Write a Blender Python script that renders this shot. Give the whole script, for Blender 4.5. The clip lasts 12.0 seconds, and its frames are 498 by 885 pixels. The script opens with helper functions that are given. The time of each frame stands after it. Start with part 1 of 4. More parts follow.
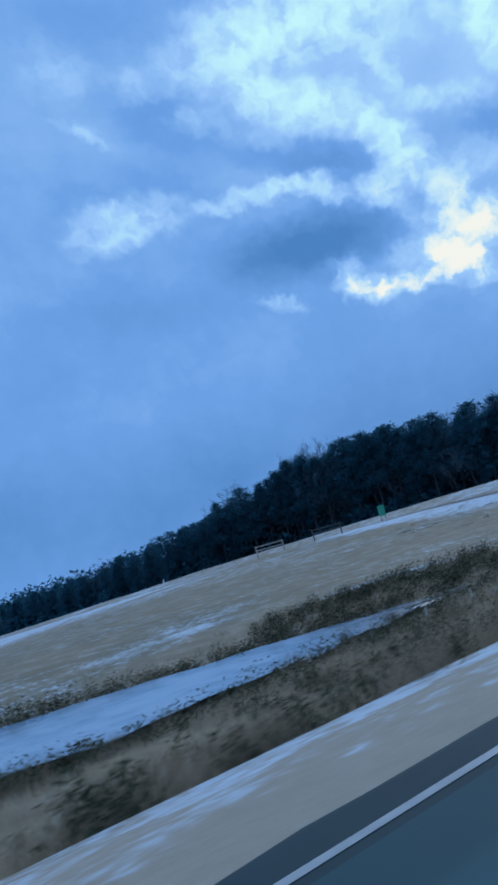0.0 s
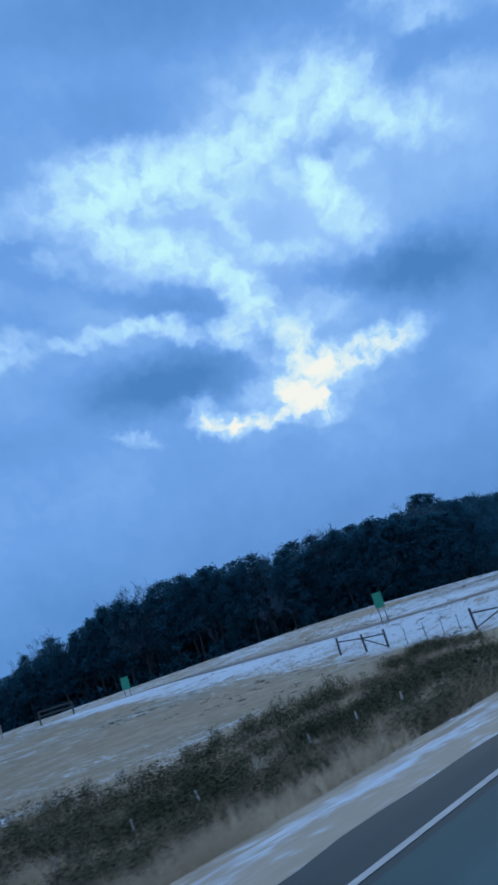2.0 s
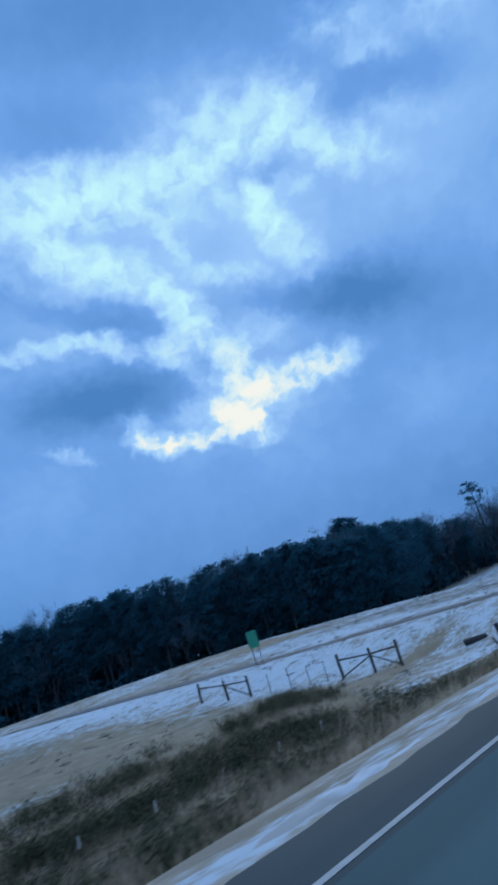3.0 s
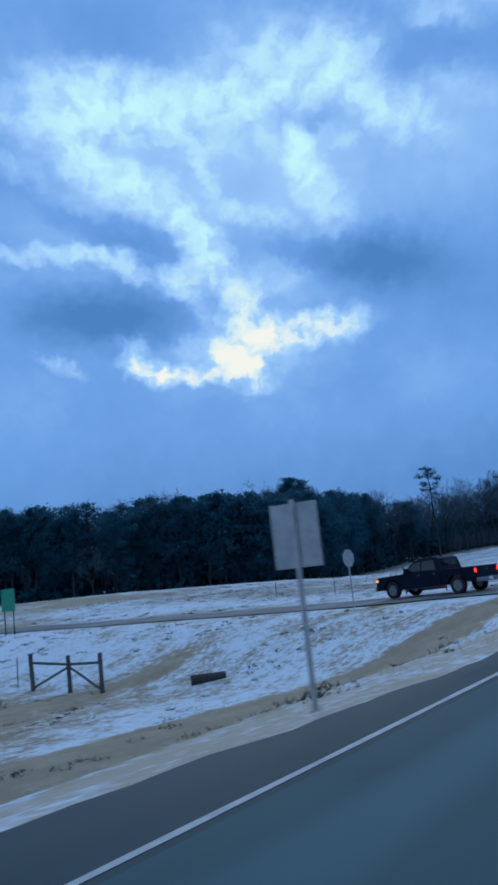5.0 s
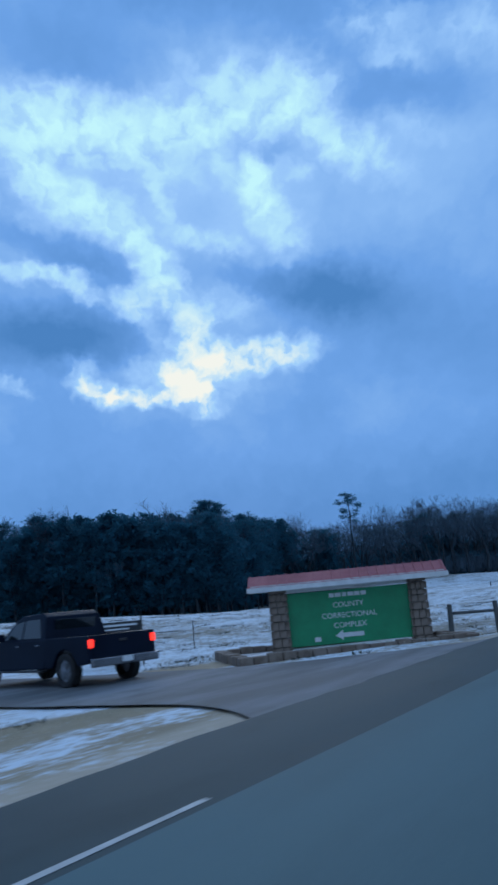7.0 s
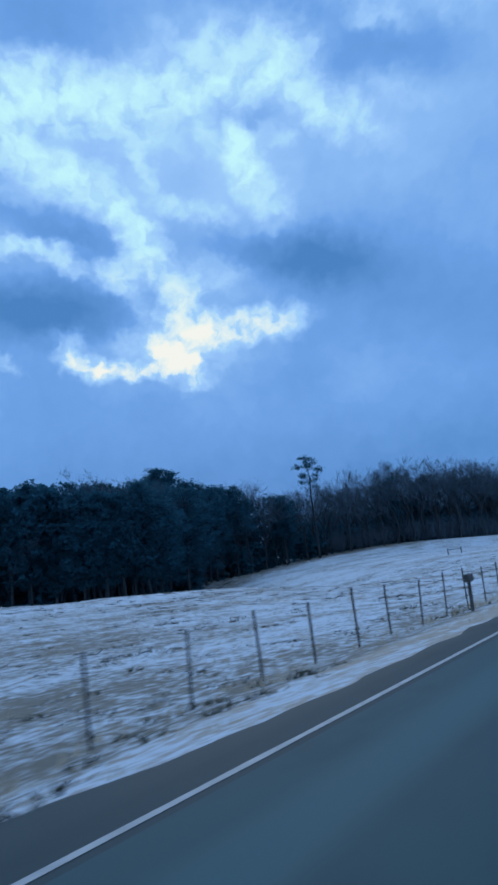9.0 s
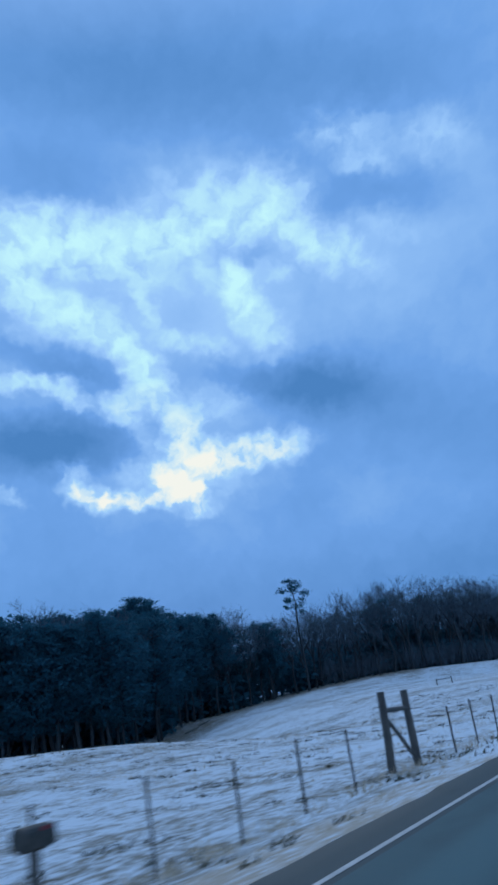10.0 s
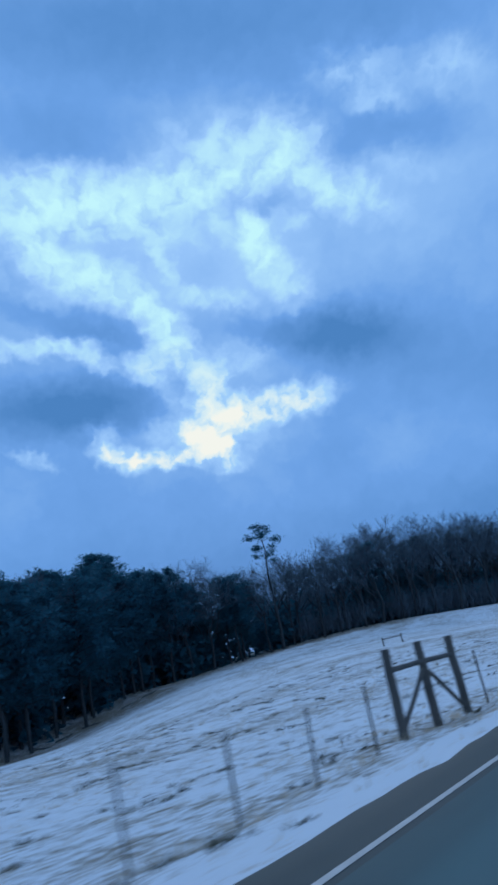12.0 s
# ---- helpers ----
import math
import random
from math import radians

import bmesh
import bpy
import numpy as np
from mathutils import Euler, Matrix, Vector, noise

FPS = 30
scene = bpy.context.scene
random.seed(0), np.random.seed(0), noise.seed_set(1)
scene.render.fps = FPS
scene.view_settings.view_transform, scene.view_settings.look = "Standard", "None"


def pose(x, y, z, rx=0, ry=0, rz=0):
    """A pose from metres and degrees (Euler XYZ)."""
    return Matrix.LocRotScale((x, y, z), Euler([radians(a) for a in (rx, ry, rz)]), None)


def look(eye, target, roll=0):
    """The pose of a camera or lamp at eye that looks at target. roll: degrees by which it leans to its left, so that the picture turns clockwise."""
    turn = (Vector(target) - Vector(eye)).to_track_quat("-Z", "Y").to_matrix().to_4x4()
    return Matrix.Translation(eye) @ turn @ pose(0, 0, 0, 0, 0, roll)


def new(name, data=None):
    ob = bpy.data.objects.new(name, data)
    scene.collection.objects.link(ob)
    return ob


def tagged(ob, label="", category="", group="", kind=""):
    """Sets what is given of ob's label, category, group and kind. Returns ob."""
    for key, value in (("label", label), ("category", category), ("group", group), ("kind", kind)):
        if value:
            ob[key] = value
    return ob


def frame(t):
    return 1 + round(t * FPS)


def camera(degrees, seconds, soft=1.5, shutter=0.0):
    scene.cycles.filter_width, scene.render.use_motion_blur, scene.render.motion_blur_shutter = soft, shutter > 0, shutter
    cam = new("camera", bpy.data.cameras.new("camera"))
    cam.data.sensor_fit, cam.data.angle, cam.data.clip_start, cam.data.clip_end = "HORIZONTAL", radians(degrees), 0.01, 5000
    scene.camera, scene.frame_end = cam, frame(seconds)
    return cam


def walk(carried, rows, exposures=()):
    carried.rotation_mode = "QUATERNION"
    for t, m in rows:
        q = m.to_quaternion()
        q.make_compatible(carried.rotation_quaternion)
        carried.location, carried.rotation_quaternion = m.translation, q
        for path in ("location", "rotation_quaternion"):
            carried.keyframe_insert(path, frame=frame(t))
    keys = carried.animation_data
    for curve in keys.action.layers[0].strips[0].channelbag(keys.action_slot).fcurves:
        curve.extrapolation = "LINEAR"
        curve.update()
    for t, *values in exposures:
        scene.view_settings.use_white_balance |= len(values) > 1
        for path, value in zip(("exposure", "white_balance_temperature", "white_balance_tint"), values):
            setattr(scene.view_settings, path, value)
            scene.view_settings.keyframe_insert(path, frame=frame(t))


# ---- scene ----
cam = camera(34.03, 12.0, soft=3.0, shutter=0.28)
EYE = 1.4  # height of the lens over the road
# seconds, metres across and along the road, yaw to the left of the road, pitch, roll
PATH = [
    (0.0, -0.22, 0.01, 51.46, 7.33, -15.54),
    (0.5, -0.15, 4.65, 50.22, 8.48, -15.57),
    (1.0, -0.06, 9.01, 45.97, 11.28, -16.40),
    (1.5, -0.06, 13.33, 42.10, 13.06, -17.28),
    (2.0, -0.03, 17.86, 38.74, 13.52, -17.92),
    (2.5, -0.07, 22.51, 38.25, 11.09, -17.88),
    (3.0, -0.10, 27.11, 33.83, 13.48, -17.74),
    (3.5, -0.04, 31.98, 30.78, 15.62, -17.94),
    (3.7, -0.04, 34.06, 30.04, 15.28, -18.04),
    (5.3, 0.08, 51.64, 34.27, 9.06, -5.05),
    (5.5, 0.10, 53.89, 34.26, 9.61, -4.73),
    (6.0, 0.23, 59.68, 31.49, 9.58, -4.44),
    (6.5, 0.42, 65.58, 27.96, 12.55, -5.00),
    (6.7, 0.39, 67.95, 29.29, 11.54, -4.63),
    (8.3, 0.16, 89.49, 30.05, 10.50, -6.37),
    (8.5, 0.13, 92.17, 29.21, 10.88, -6.75),
    (9.0, 0.00, 99.62, 29.32, 8.89, -6.79),
    (9.5, -0.01, 107.73, 30.41, 10.76, -8.31),
    (10.0, 0.06, 116.53, 28.41, 17.70, -8.75),
    (10.5, 0.01, 125.92, 35.45, 17.54, -10.09),
    (11.0, -0.08, 135.96, 34.62, 16.39, -10.99),
    (11.5, -0.26, 146.48, 33.15, 14.36, -10.35),
    (12.0, -0.34, 157.21, 30.98, 14.79, -11.27),
]
walk(cam, [(t, pose(x, y, EYE, 90 + p, 0, w) @ pose(0, 0, 0, 0, 0, r)) for t, x, y, w, p, r in PATH])

# ---- sky: broken dusk overcast with brighter gaps ----
world = bpy.data.worlds.new("dusk_sky")
scene.world = world
world.use_nodes = True
WT = world.node_tree
WT.nodes.clear()


def wmath(op, a, b=None, c=None, clamp=False):
    n = WT.nodes.new("ShaderNodeMath")
    n.operation, n.use_clamp = op, clamp
    for i, v in enumerate((a, b, c)):
        if v is None:
            continue
        if isinstance(v, (int, float)):
            n.inputs[i].default_value = v
        else:
            WT.links.new(v, n.inputs[i])
    return n.outputs[0]


def wnoise(vec, scale, detail, rough=0.55):
    n = WT.nodes.new("ShaderNodeTexNoise")
    n.inputs["Scale"].default_value, n.inputs["Detail"].default_value = scale, detail
    n.inputs["Roughness"].default_value = rough
    WT.links.new(vec, n.inputs["Vector"])
    return n


def wmix(fac, a, b):
    n = WT.nodes.new("ShaderNodeMix")
    n.data_type = "RGBA"
    for sock, v in ((n.inputs[0], fac), (n.inputs[6], a), (n.inputs[7], b)):
        if isinstance(v, (int, float)):
            sock.default_value = v
        elif isinstance(v, tuple):
            sock.default_value = (*v, 1)
        else:
            WT.links.new(v, sock)
    return n.outputs[2]


coord = WT.nodes.new("ShaderNodeTexCoord").outputs["Generated"]
sep = WT.nodes.new("ShaderNodeSeparateXYZ")
WT.links.new(coord, sep.inputs[0])
az = wmath("MULTIPLY", wmath("ARCTAN2", wmath("MULTIPLY", sep.outputs[0], -1.0), sep.outputs[1]), 57.2958)
el = wmath("MULTIPLY", wmath("ARCSINE", sep.outputs[2]), 57.2958)
plane = WT.nodes.new("ShaderNodeCombineXYZ")
# azimuth about the bright quarter, drawn together towards the zenith so that clouds keep their shape
WT.links.new(wmath("MULTIPLY_ADD", wmath("SUBTRACT", az, 34.0), wmath("COSINE", wmath("ARCSINE", sep.outputs[2])), 34.0), plane.inputs[0])
WT.links.new(el, plane.inputs[1])


def bent(noise_node, amount, base):
    sub = WT.nodes.new("ShaderNodeVectorMath")
    sub.operation = "SUBTRACT"
    WT.links.new(noise_node.outputs["Color"], sub.inputs[0])
    sub.inputs[1].default_value = (0.5, 0.5, 0.5)
    mad = WT.nodes.new("ShaderNodeVectorMath")
    mad.operation = "MULTIPLY_ADD"
    WT.links.new(sub.outputs[0], mad.inputs[0])
    mad.inputs[1].default_value = (amount, amount, 0)
    WT.links.new(base, mad.inputs[2])
    return mad.outputs[0]


# billowing edges: the plan of the sky is bent by three scales of noise
flat = plane.outputs[0]
for scale, detail, amount in ((0.22, 2, 0.9), (0.75, 2, 1.7), (1.8, 2, 0.55)):
    flat = bent(wnoise(plane.outputs[0], scale, detail, 0.55), amount, flat)


def cloud(a, e, ra, re, turn, lo=0.05, hi=0.62):
    """A soft patch of the sky: azimuth, elevation, its half sizes and its turn, in degrees."""
    m = WT.nodes.new("ShaderNodeMapping")
    m.vector_type = "TEXTURE"
    m.inputs["Location"].default_value = (a, e, 0)
    m.inputs["Rotation"].default_value = (0, 0, radians(turn))
    m.inputs["Scale"].default_value = (ra, re, 1)
    WT.links.new(flat, m.inputs["Vector"])
    g = WT.nodes.new("ShaderNodeTexGradient")
    g.gradient_type = "SPHERICAL"
    WT.links.new(m.outputs[0], g.inputs[0])
    soft = WT.nodes.new("ShaderNodeMapRange")
    soft.interpolation_type = "SMOOTHSTEP"
    WT.links.new(g.outputs["Fac"], soft.inputs[0])
    soft.inputs[1].default_value, soft.inputs[2].default_value = lo, hi
    return soft.outputs[0]


# bright gaps, then heavier banks: azimuth, elevation, half sizes, turn, weight
UPPER = [
    (39.4, 33.1, 5.0, 1.54, 12, 0.62), (30.2, 32.9, 6.0, 1.59, 0, 0.58), (26.6, 35.0, 3.8, 1.23, 13, 0.32), (22.4, 30.1, 4.2, 1.07, 32, 0.42),
    (19.2, 34.9, 2.0, 0.81, 21, 0.25), (17.6, 30.3, 2.7, 0.84, 26, 0.12), (31.2, 35.6, 2.8, 0.99, 5, 0.14), (36.1, 30.6, 5.4, 0.64, 7, 0.12),
    (40.4, 32.1, 4.1, 0.89, 3, 0.22), (24.9, 33.5, 2.2, 1.34, 26, 0.28), (43.3, 30.9, 1.8, 1.44, 48, 0.4), (39.5, 31.7, 5.2, 1.11, 23, 0.25),
]
MIDDLE = [
    (39.8, 27.7, 3.9, 1.35, 30, 0.62), (42.2, 29.0, 2.0, 0.93, 15, 0.25), (36.3, 24.9, 2.9, 0.86, 53, 0.5), (34.8, 28.1, 2.1, 0.45, 71, 0.2),
    (31.9, 25.1, 2.5, 0.53, 13, 0.28), (28.1, 28.5, 1.6, 0.99, 84, 0.58), (27.0, 25.7, 2.4, 0.99, 55, 0.36), (25.2, 28.8, 1.1, 0.46, 22, 0.18),
    (30.4, 29.7, 1.6, 0.57, 64, 0.2), (33.3, 29.4, 1.8, 0.5, 34, 0.12), (35.1, 23.6, 1.6, 0.96, 35, 0.45),
]
LOW_BRIGHT = [
    (42.3, 23.4, 3.1, 0.43, 4, 0.34), (39.9, 22.2, 1.1, 0.46, 47, 0.34), (37.1, 21.3, 1.5, 0.97, 24, 0.6), (35.6, 22.5, 1.3, 0.9, 24, 0.42),
    (34.3, 21.6, 1.5, 0.9, 71, 0.6), (33.1, 19.5, 1.9, 0.93, -54, 0.62), (33.1, 16.7, 2.0, 1.64, 26, 0.75), (28.9, 16.9, 4.1, 0.94, -1, 0.7),
    (26.2, 17.0, 1.5, 1.2, 46, 0.25), (33.0, 14.4, 1.3, 1.1, 36, 0.66), (30.1, 20.6, 1.8, 1.17, 7, 0.2), (35.8, 18.5, 1.2, 0.84, 56, 0.22),
]
LOW_FRINGE = [
    (41.0, 16.2, 1.4, 0.9, 67, 0.56), (39.8, 15.0, 1.3, 0.64, 25, 0.52), (37.3, 14.7, 2.6, 0.5, 8, 0.62), (36.0, 16.1, 1.9, 0.93, 20, 0.32),
    (34.6, 15.4, 1.4, 1.01, 36, 0.55), (30.6, 14.8, 2.0, 0.98, -13, 0.12), (20.3, 37.1, 2.9, 1.25, 15, 0.26), (14.5, 35.1, 2.6, 1.03, 22, 0.2),
    (21.0, 29.8, 2.2, 0.67, 8, 0.14),
]
SIDE = [
    (45.2, 32.2, 3.2, 1.3, 5, 0.34), (47.0, 28.9, 2.4, 0.8, 10, 0.18),
    (53.7, 24.0, 3.6, 1.2, 1, 0.44), (55.8, 23.1, 2.2, 0.92, 2, 0.25), (45.9, 23.4, 3.3, 0.5, 3, 0.36), (40.7, 22.2, 1.7, 0.5, 41, 0.32),
    (45.9, 15.9, 1.9, 0.35, 25, 0.26), (50.0, 32.1, 1.5, 0.68, 36, 0.2), (54.3, 30.1, 1.6, 0.39, 45, 0.16), (54.1, 33.9, 2.1, 1.37, 11, 0.14),
    (44.0, 27.0, 1.5, 0.61, 17, 0.14),
]
BANKS = [
    (24.3, 21.0, 4.9, 1.64, 14, -0.34), (18.7, 17.7, 8.5, 2.91, 18, -0.14), (42.0, 18.9, 5.7, 1.65, 8, -0.3), (40.8, 24.8, 4.0, 1.05, 18, -0.2),
    (30.8, 23.0, 2.9, 1.08, 26, -0.16), (32.1, 27.5, 2.0, 1.84, 34, -0.14), (27.9, 30.7, 2.8, 0.59, 7, -0.16), (39.2, 37.0, 4.5, 1.62, 8, -0.12),
    (18.6, 32.3, 5.6, 1.19, 17, -0.15), (12.4, 27.1, 3.4, 2.26, 23, -0.06), (39.4, 20.6, 2.2, 0.81, 24, -0.1), (35.9, 26.6, 1.4, 0.56, 66, -0.08),
    (37.5, 30.9, 3.9, 0.42, 7, -0.12),
]
BANKS_ROUND = [
    (48.1, 28.9, 4.6, 1.43, 31, -0.14), (42.9, 19.0, 6.6, 1.76, 9, -0.14), (53.3, 17.8, 9.4, 1.69, 6, -0.08), (40.9, 24.0, 4.2, 0.77, 21, -0.1),
    (52.8, 36.4, 4.7, 1.35, 11, -0.06), (30.4, 42.3, 12.1, 2.84, 9, -0.26), (17.3, 33.4, 4.9, 0.99, 24, -0.12), (16.0, 39.0, 4.4, 1.47, 22, -0.1),
]
# the broad dark lid above, the dim air over the horizon, and paler reaches round the gaps
BROAD = [(35.0, 5.0, 120.0, 7.0, 0, -0.22), (34.0, 29.5, 24.0, 11.0, 0, 0.22), (31.0, 26.0, 9.0, 7.0, 0, 0.14), (33.0, 17.5, 15.0, 6.5, 0, 0.12), (16.0, 29.0, 15.0, 11.0, 0, 0.13), (57.0, 33.0, 14.0, 8.0, 0, 0.12)]
total = wmath("MULTIPLY_ADD", wmath("SUBTRACT", wnoise(flat, 0.11, 4, 0.5).outputs["Fac"], 0.5), 0.34, 0.37)
gaps = 0.0
for a, e, ra, re, turn, weight in UPPER + MIDDLE + LOW_BRIGHT + LOW_FRINGE + SIDE:
    gaps = wmath("MULTIPLY_ADD", cloud(a, e, 1.62 * ra, 1.9 * re, turn, 0.0, 1.0), 1.85 * weight, gaps)
# shreds of cloud drift across the gaps
shred = WT.nodes.new("ShaderNodeMapRange")
WT.links.new(wnoise(flat, 0.62, 3, 0.5).outputs["Fac"], shred.inputs[0])
for k, v in ((1, 0.36), (2, 0.62), (3, 0.42), (4, 1.4)):
    shred.inputs[k].default_value = v
thin = wmath("SUBTRACT", 1.0, wmath("POWER", 0.36, wmath("MULTIPLY", gaps, shred.outputs[0])))
total = wmath("MULTIPLY_ADD", thin, 0.66, total)
# fine billows, strongest where the cloud is thin
billow = wmath("SUBTRACT", wnoise(flat, 0.65, 3, 0.5).outputs["Fac"], 0.5)
total = wmath("MULTIPLY_ADD", billow, wmath("MULTIPLY_ADD", thin, 0.36, 0.10), total)
for a, e, ra, re, turn, weight in BANKS + BANKS_ROUND:
    total = wmath("MULTIPLY_ADD", cloud(a, e, 1.7 * ra, 1.9 * re, turn, 0.0, 0.95), weight, total)
for a, e, ra, re, turn, weight in BROAD:
    total = wmath("MULTIPLY_ADD", cloud(a, e, ra, re, turn, 0.0, 0.9), weight, total)
ramp = WT.nodes.new("ShaderNodeValToRGB")
for i, (at, col) in enumerate(((0.0, (0.07, 0.225, 0.54)), (0.32, (0.15, 0.36, 0.79)), (0.58, (0.31, 0.56, 0.96)), (1.0, (0.55, 0.92, 0.99)))):
    if i > 1:
        ramp.color_ramp.elements.new(at)
    ramp.color_ramp.elements[i].position = at
    ramp.color_ramp.elements[i].color = (*col, 1)
WT.links.new(wmath("MULTIPLY", total, 0.89), ramp.inputs[0])
# low gaps show the paler, warmer light of the set sun
low = wmath("SUBTRACT", 1.0, wmath("DIVIDE", wmath("SUBTRACT", el, 14.0), 9.0, clamp=True), clamp=True)
bright = wmath("MULTIPLY", wmath("SUBTRACT", total, 0.74, clamp=True), wmath("MULTIPLY", low, 4.5), clamp=True)
clouds = wmix(bright, ramp.outputs[0], (0.90, 0.92, 0.86))
# the cover overhead and behind is a plainer, greyer overcast
high = wmath("DIVIDE", wmath("SUBTRACT", el, 44.0), 16.0, clamp=True)
behind = wmath("DIVIDE", wmath("SUBTRACT", wmath("ABSOLUTE", wmath("SUBTRACT", az, 34.0)), 55.0), 35.0, clamp=True)
grey = wmix(wnoise(flat, 0.08, 4).outputs["Fac"], (0.22, 0.39, 0.69), (0.33, 0.52, 0.88))
clouds = wmix(wmath("MAXIMUM", high, behind), clouds, grey)
air = WT.nodes.new("ShaderNodeTexSky")
air.sky_type = "NISHITA"
air.sun_disc = False
air.sun_elevation, air.sun_rotation = radians(3), radians(-33)
air_dim = WT.nodes.new("ShaderNodeVectorMath")
air_dim.operation = "SCALE"
WT.links.new(air.outputs[0], air_dim.inputs[0])
air_dim.inputs["Scale"].default_value = 0.05
shade = wmix(0.99, air_dim.outputs[0], clouds)
back = WT.nodes.new("ShaderNodeBackground")
WT.links.new(shade, back.inputs["Color"])
back.inputs["Strength"].default_value = 1.0
wout = WT.nodes.new("ShaderNodeOutputWorld")
WT.links.new(back.outputs[0], wout.inputs["Surface"])

glow = bpy.data.lights.new("sun", "SUN")
glow.energy, glow.angle, glow.color = 0.4, radians(30), (0.95, 0.97, 1.0)
sun = new("sun", glow)
sun.matrix_world = look((0, 0, 60), (33 * 0.5446, -33 * 0.8387, 60 - 33 * 0.36))

# ---- materials ----


def material(name, rough=0.8, metal=0.0):
    m = bpy.data.materials.new(name)
    m.use_nodes = True
    b = m.node_tree.nodes["Principled BSDF"]
    b.inputs["Roughness"].default_value, b.inputs["Metallic"].default_value = rough, metal
    return m, m.node_tree, b


def add(nt, kind, **ins):
    n = nt.nodes.new(kind)
    for k, v in ins.items():
        sock = n.inputs[k.replace("_", " ")]
        if isinstance(v, bpy.types.NodeSocket):
            nt.links.new(v, sock)
        else:
            sock.default_value = v
    return n


def noise_tex(nt, scale, detail=4.0, rough=0.55, stretch=None, space="Object"):
    vec = nt.nodes.new("ShaderNodeTexCoord").outputs[space]
    if stretch:
        mp = nt.nodes.new("ShaderNodeMapping")
        mp.inputs["Scale"].default_value = stretch
        nt.links.new(vec, mp.inputs["Vector"])
        vec = mp.outputs[0]
    n = add(nt, "ShaderNodeTexNoise", Scale=scale, Detail=detail, Roughness=rough)
    nt.links.new(vec, n.inputs["Vector"])
    return n.outputs["Fac"]


def blend(nt, fac, a, b):
    n = nt.nodes.new("ShaderNodeMix")
    n.data_type = "RGBA"
    for sock, v in ((n.inputs[0], fac), (n.inputs[6], a), (n.inputs[7], b)):
        if isinstance(v, bpy.types.NodeSocket):
            nt.links.new(v, sock)
        elif isinstance(v, tuple):
            sock.default_value = (*v, 1)
        else:
            sock.default_value = v
    return n.outputs[2]


def span(nt, value, lo, hi):
    n = nt.nodes.new("ShaderNodeMapRange")
    n.interpolation_type = "SMOOTHSTEP"
    nt.links.new(value, n.inputs[0])
    n.inputs[1].default_value, n.inputs[2].default_value = lo, hi
    return n.outputs[0]


def calc(nt, op, a, b):
    n = nt.nodes.new("ShaderNodeMath")
    n.operation = op
    for i, v in enumerate((a, b)):
        if isinstance(v, bpy.types.NodeSocket):
            nt.links.new(v, n.inputs[i])
        else:
            n.inputs[i].default_value = v
    return n.outputs[0]


def relief(nt, b, height, strength=0.4, distance=0.05):
    n = add(nt, "ShaderNodeBump", Strength=strength, Distance=distance)
    nt.links.new(height, n.inputs["Height"])
    nt.links.new(n.outputs[0], b.inputs["Normal"])


def two_tone(name, a, b_col, scale, rough=0.8, metal=0.0, fine=None, bump=0.3, stretch=None):
    m, nt, b = material(name, rough, metal)
    big = span(nt, noise_tex(nt, scale, 4, 0.6, stretch), 0.35, 0.65)
    col = blend(nt, big, a, b_col)
    grain = noise_tex(nt, fine or scale * 9, 3, 0.6, stretch)
    col = blend(nt, calc(nt, "MULTIPLY", grain, 0.35), col, tuple(c * 0.45 for c in a))
    nt.links.new(col, b.inputs["Base Color"])
    relief(nt, b, grain, bump, 0.02)
    return m


# ground: dead grass, brown marsh growth and thin snow, by the cover laid down on the mesh
M_GROUND, nt, b = material("winter_ground", 0.9)
cover = nt.nodes.new("ShaderNodeAttribute")
cover.attribute_name = "cover"
cs = nt.nodes.new("ShaderNodeSeparateColor")
nt.links.new(cover.outputs["Color"], cs.inputs[0])
n_big = noise_tex(nt, 0.12, 5, 0.6, (1, 0.55, 1))
n_mid = noise_tex(nt, 0.9, 5, 0.68, (1, 0.6, 1))
n_fine = noise_tex(nt, 5.0, 4, 0.65, (1, 0.6, 1))
n_grit = noise_tex(nt, 26.0, 3, 0.6)
grass = blend(nt, span(nt, n_mid, 0.35, 0.65), (0.34, 0.265, 0.165), (0.46, 0.36, 0.235))
grass = blend(nt, span(nt, n_big, 0.45, 0.7), grass, (0.26, 0.225, 0.13))
grass = blend(nt, calc(nt, "MULTIPLY", n_fine, 0.5), grass, (0.19, 0.14, 0.095))
marsh = blend(nt, span(nt, n_mid, 0.35, 0.7), (0.36, 0.285, 0.205), (0.58, 0.475, 0.355))
grass = blend(nt, cover.outputs["Alpha"], grass, blend(nt, n_fine, (0.13, 0.13, 0.105), (0.27, 0.25, 0.205)))
soil = blend(nt, cs.outputs[1], grass, marsh)
soil = blend(nt, cs.outputs[2], soil, blend(nt, n_fine, (0.42, 0.343, 0.255), (0.65, 0.54, 0.42)))
snow_n = calc(nt, "ADD", calc(nt, "MULTIPLY", n_mid, 0.6), calc(nt, "ADD", calc(nt, "MULTIPLY", n_fine, 0.75), calc(nt, "MULTIPLY", n_big, 0.5)))
snow_f = span(nt, calc(nt, "ADD", snow_n, calc(nt, "SUBTRACT", cs.outputs[0], 1.40)), -0.08, 0.17)
snow_c = blend(nt, n_grit, (0.59, 0.67, 0.72), (0.75, 0.81, 0.85))
nt.links.new(blend(nt, snow_f, soil, snow_c), b.inputs["Base Color"])
relief(nt, b, calc(nt, "ADD", n_fine, calc(nt, "MULTIPLY", n_grit, 0.4)), 0.6, 0.08)


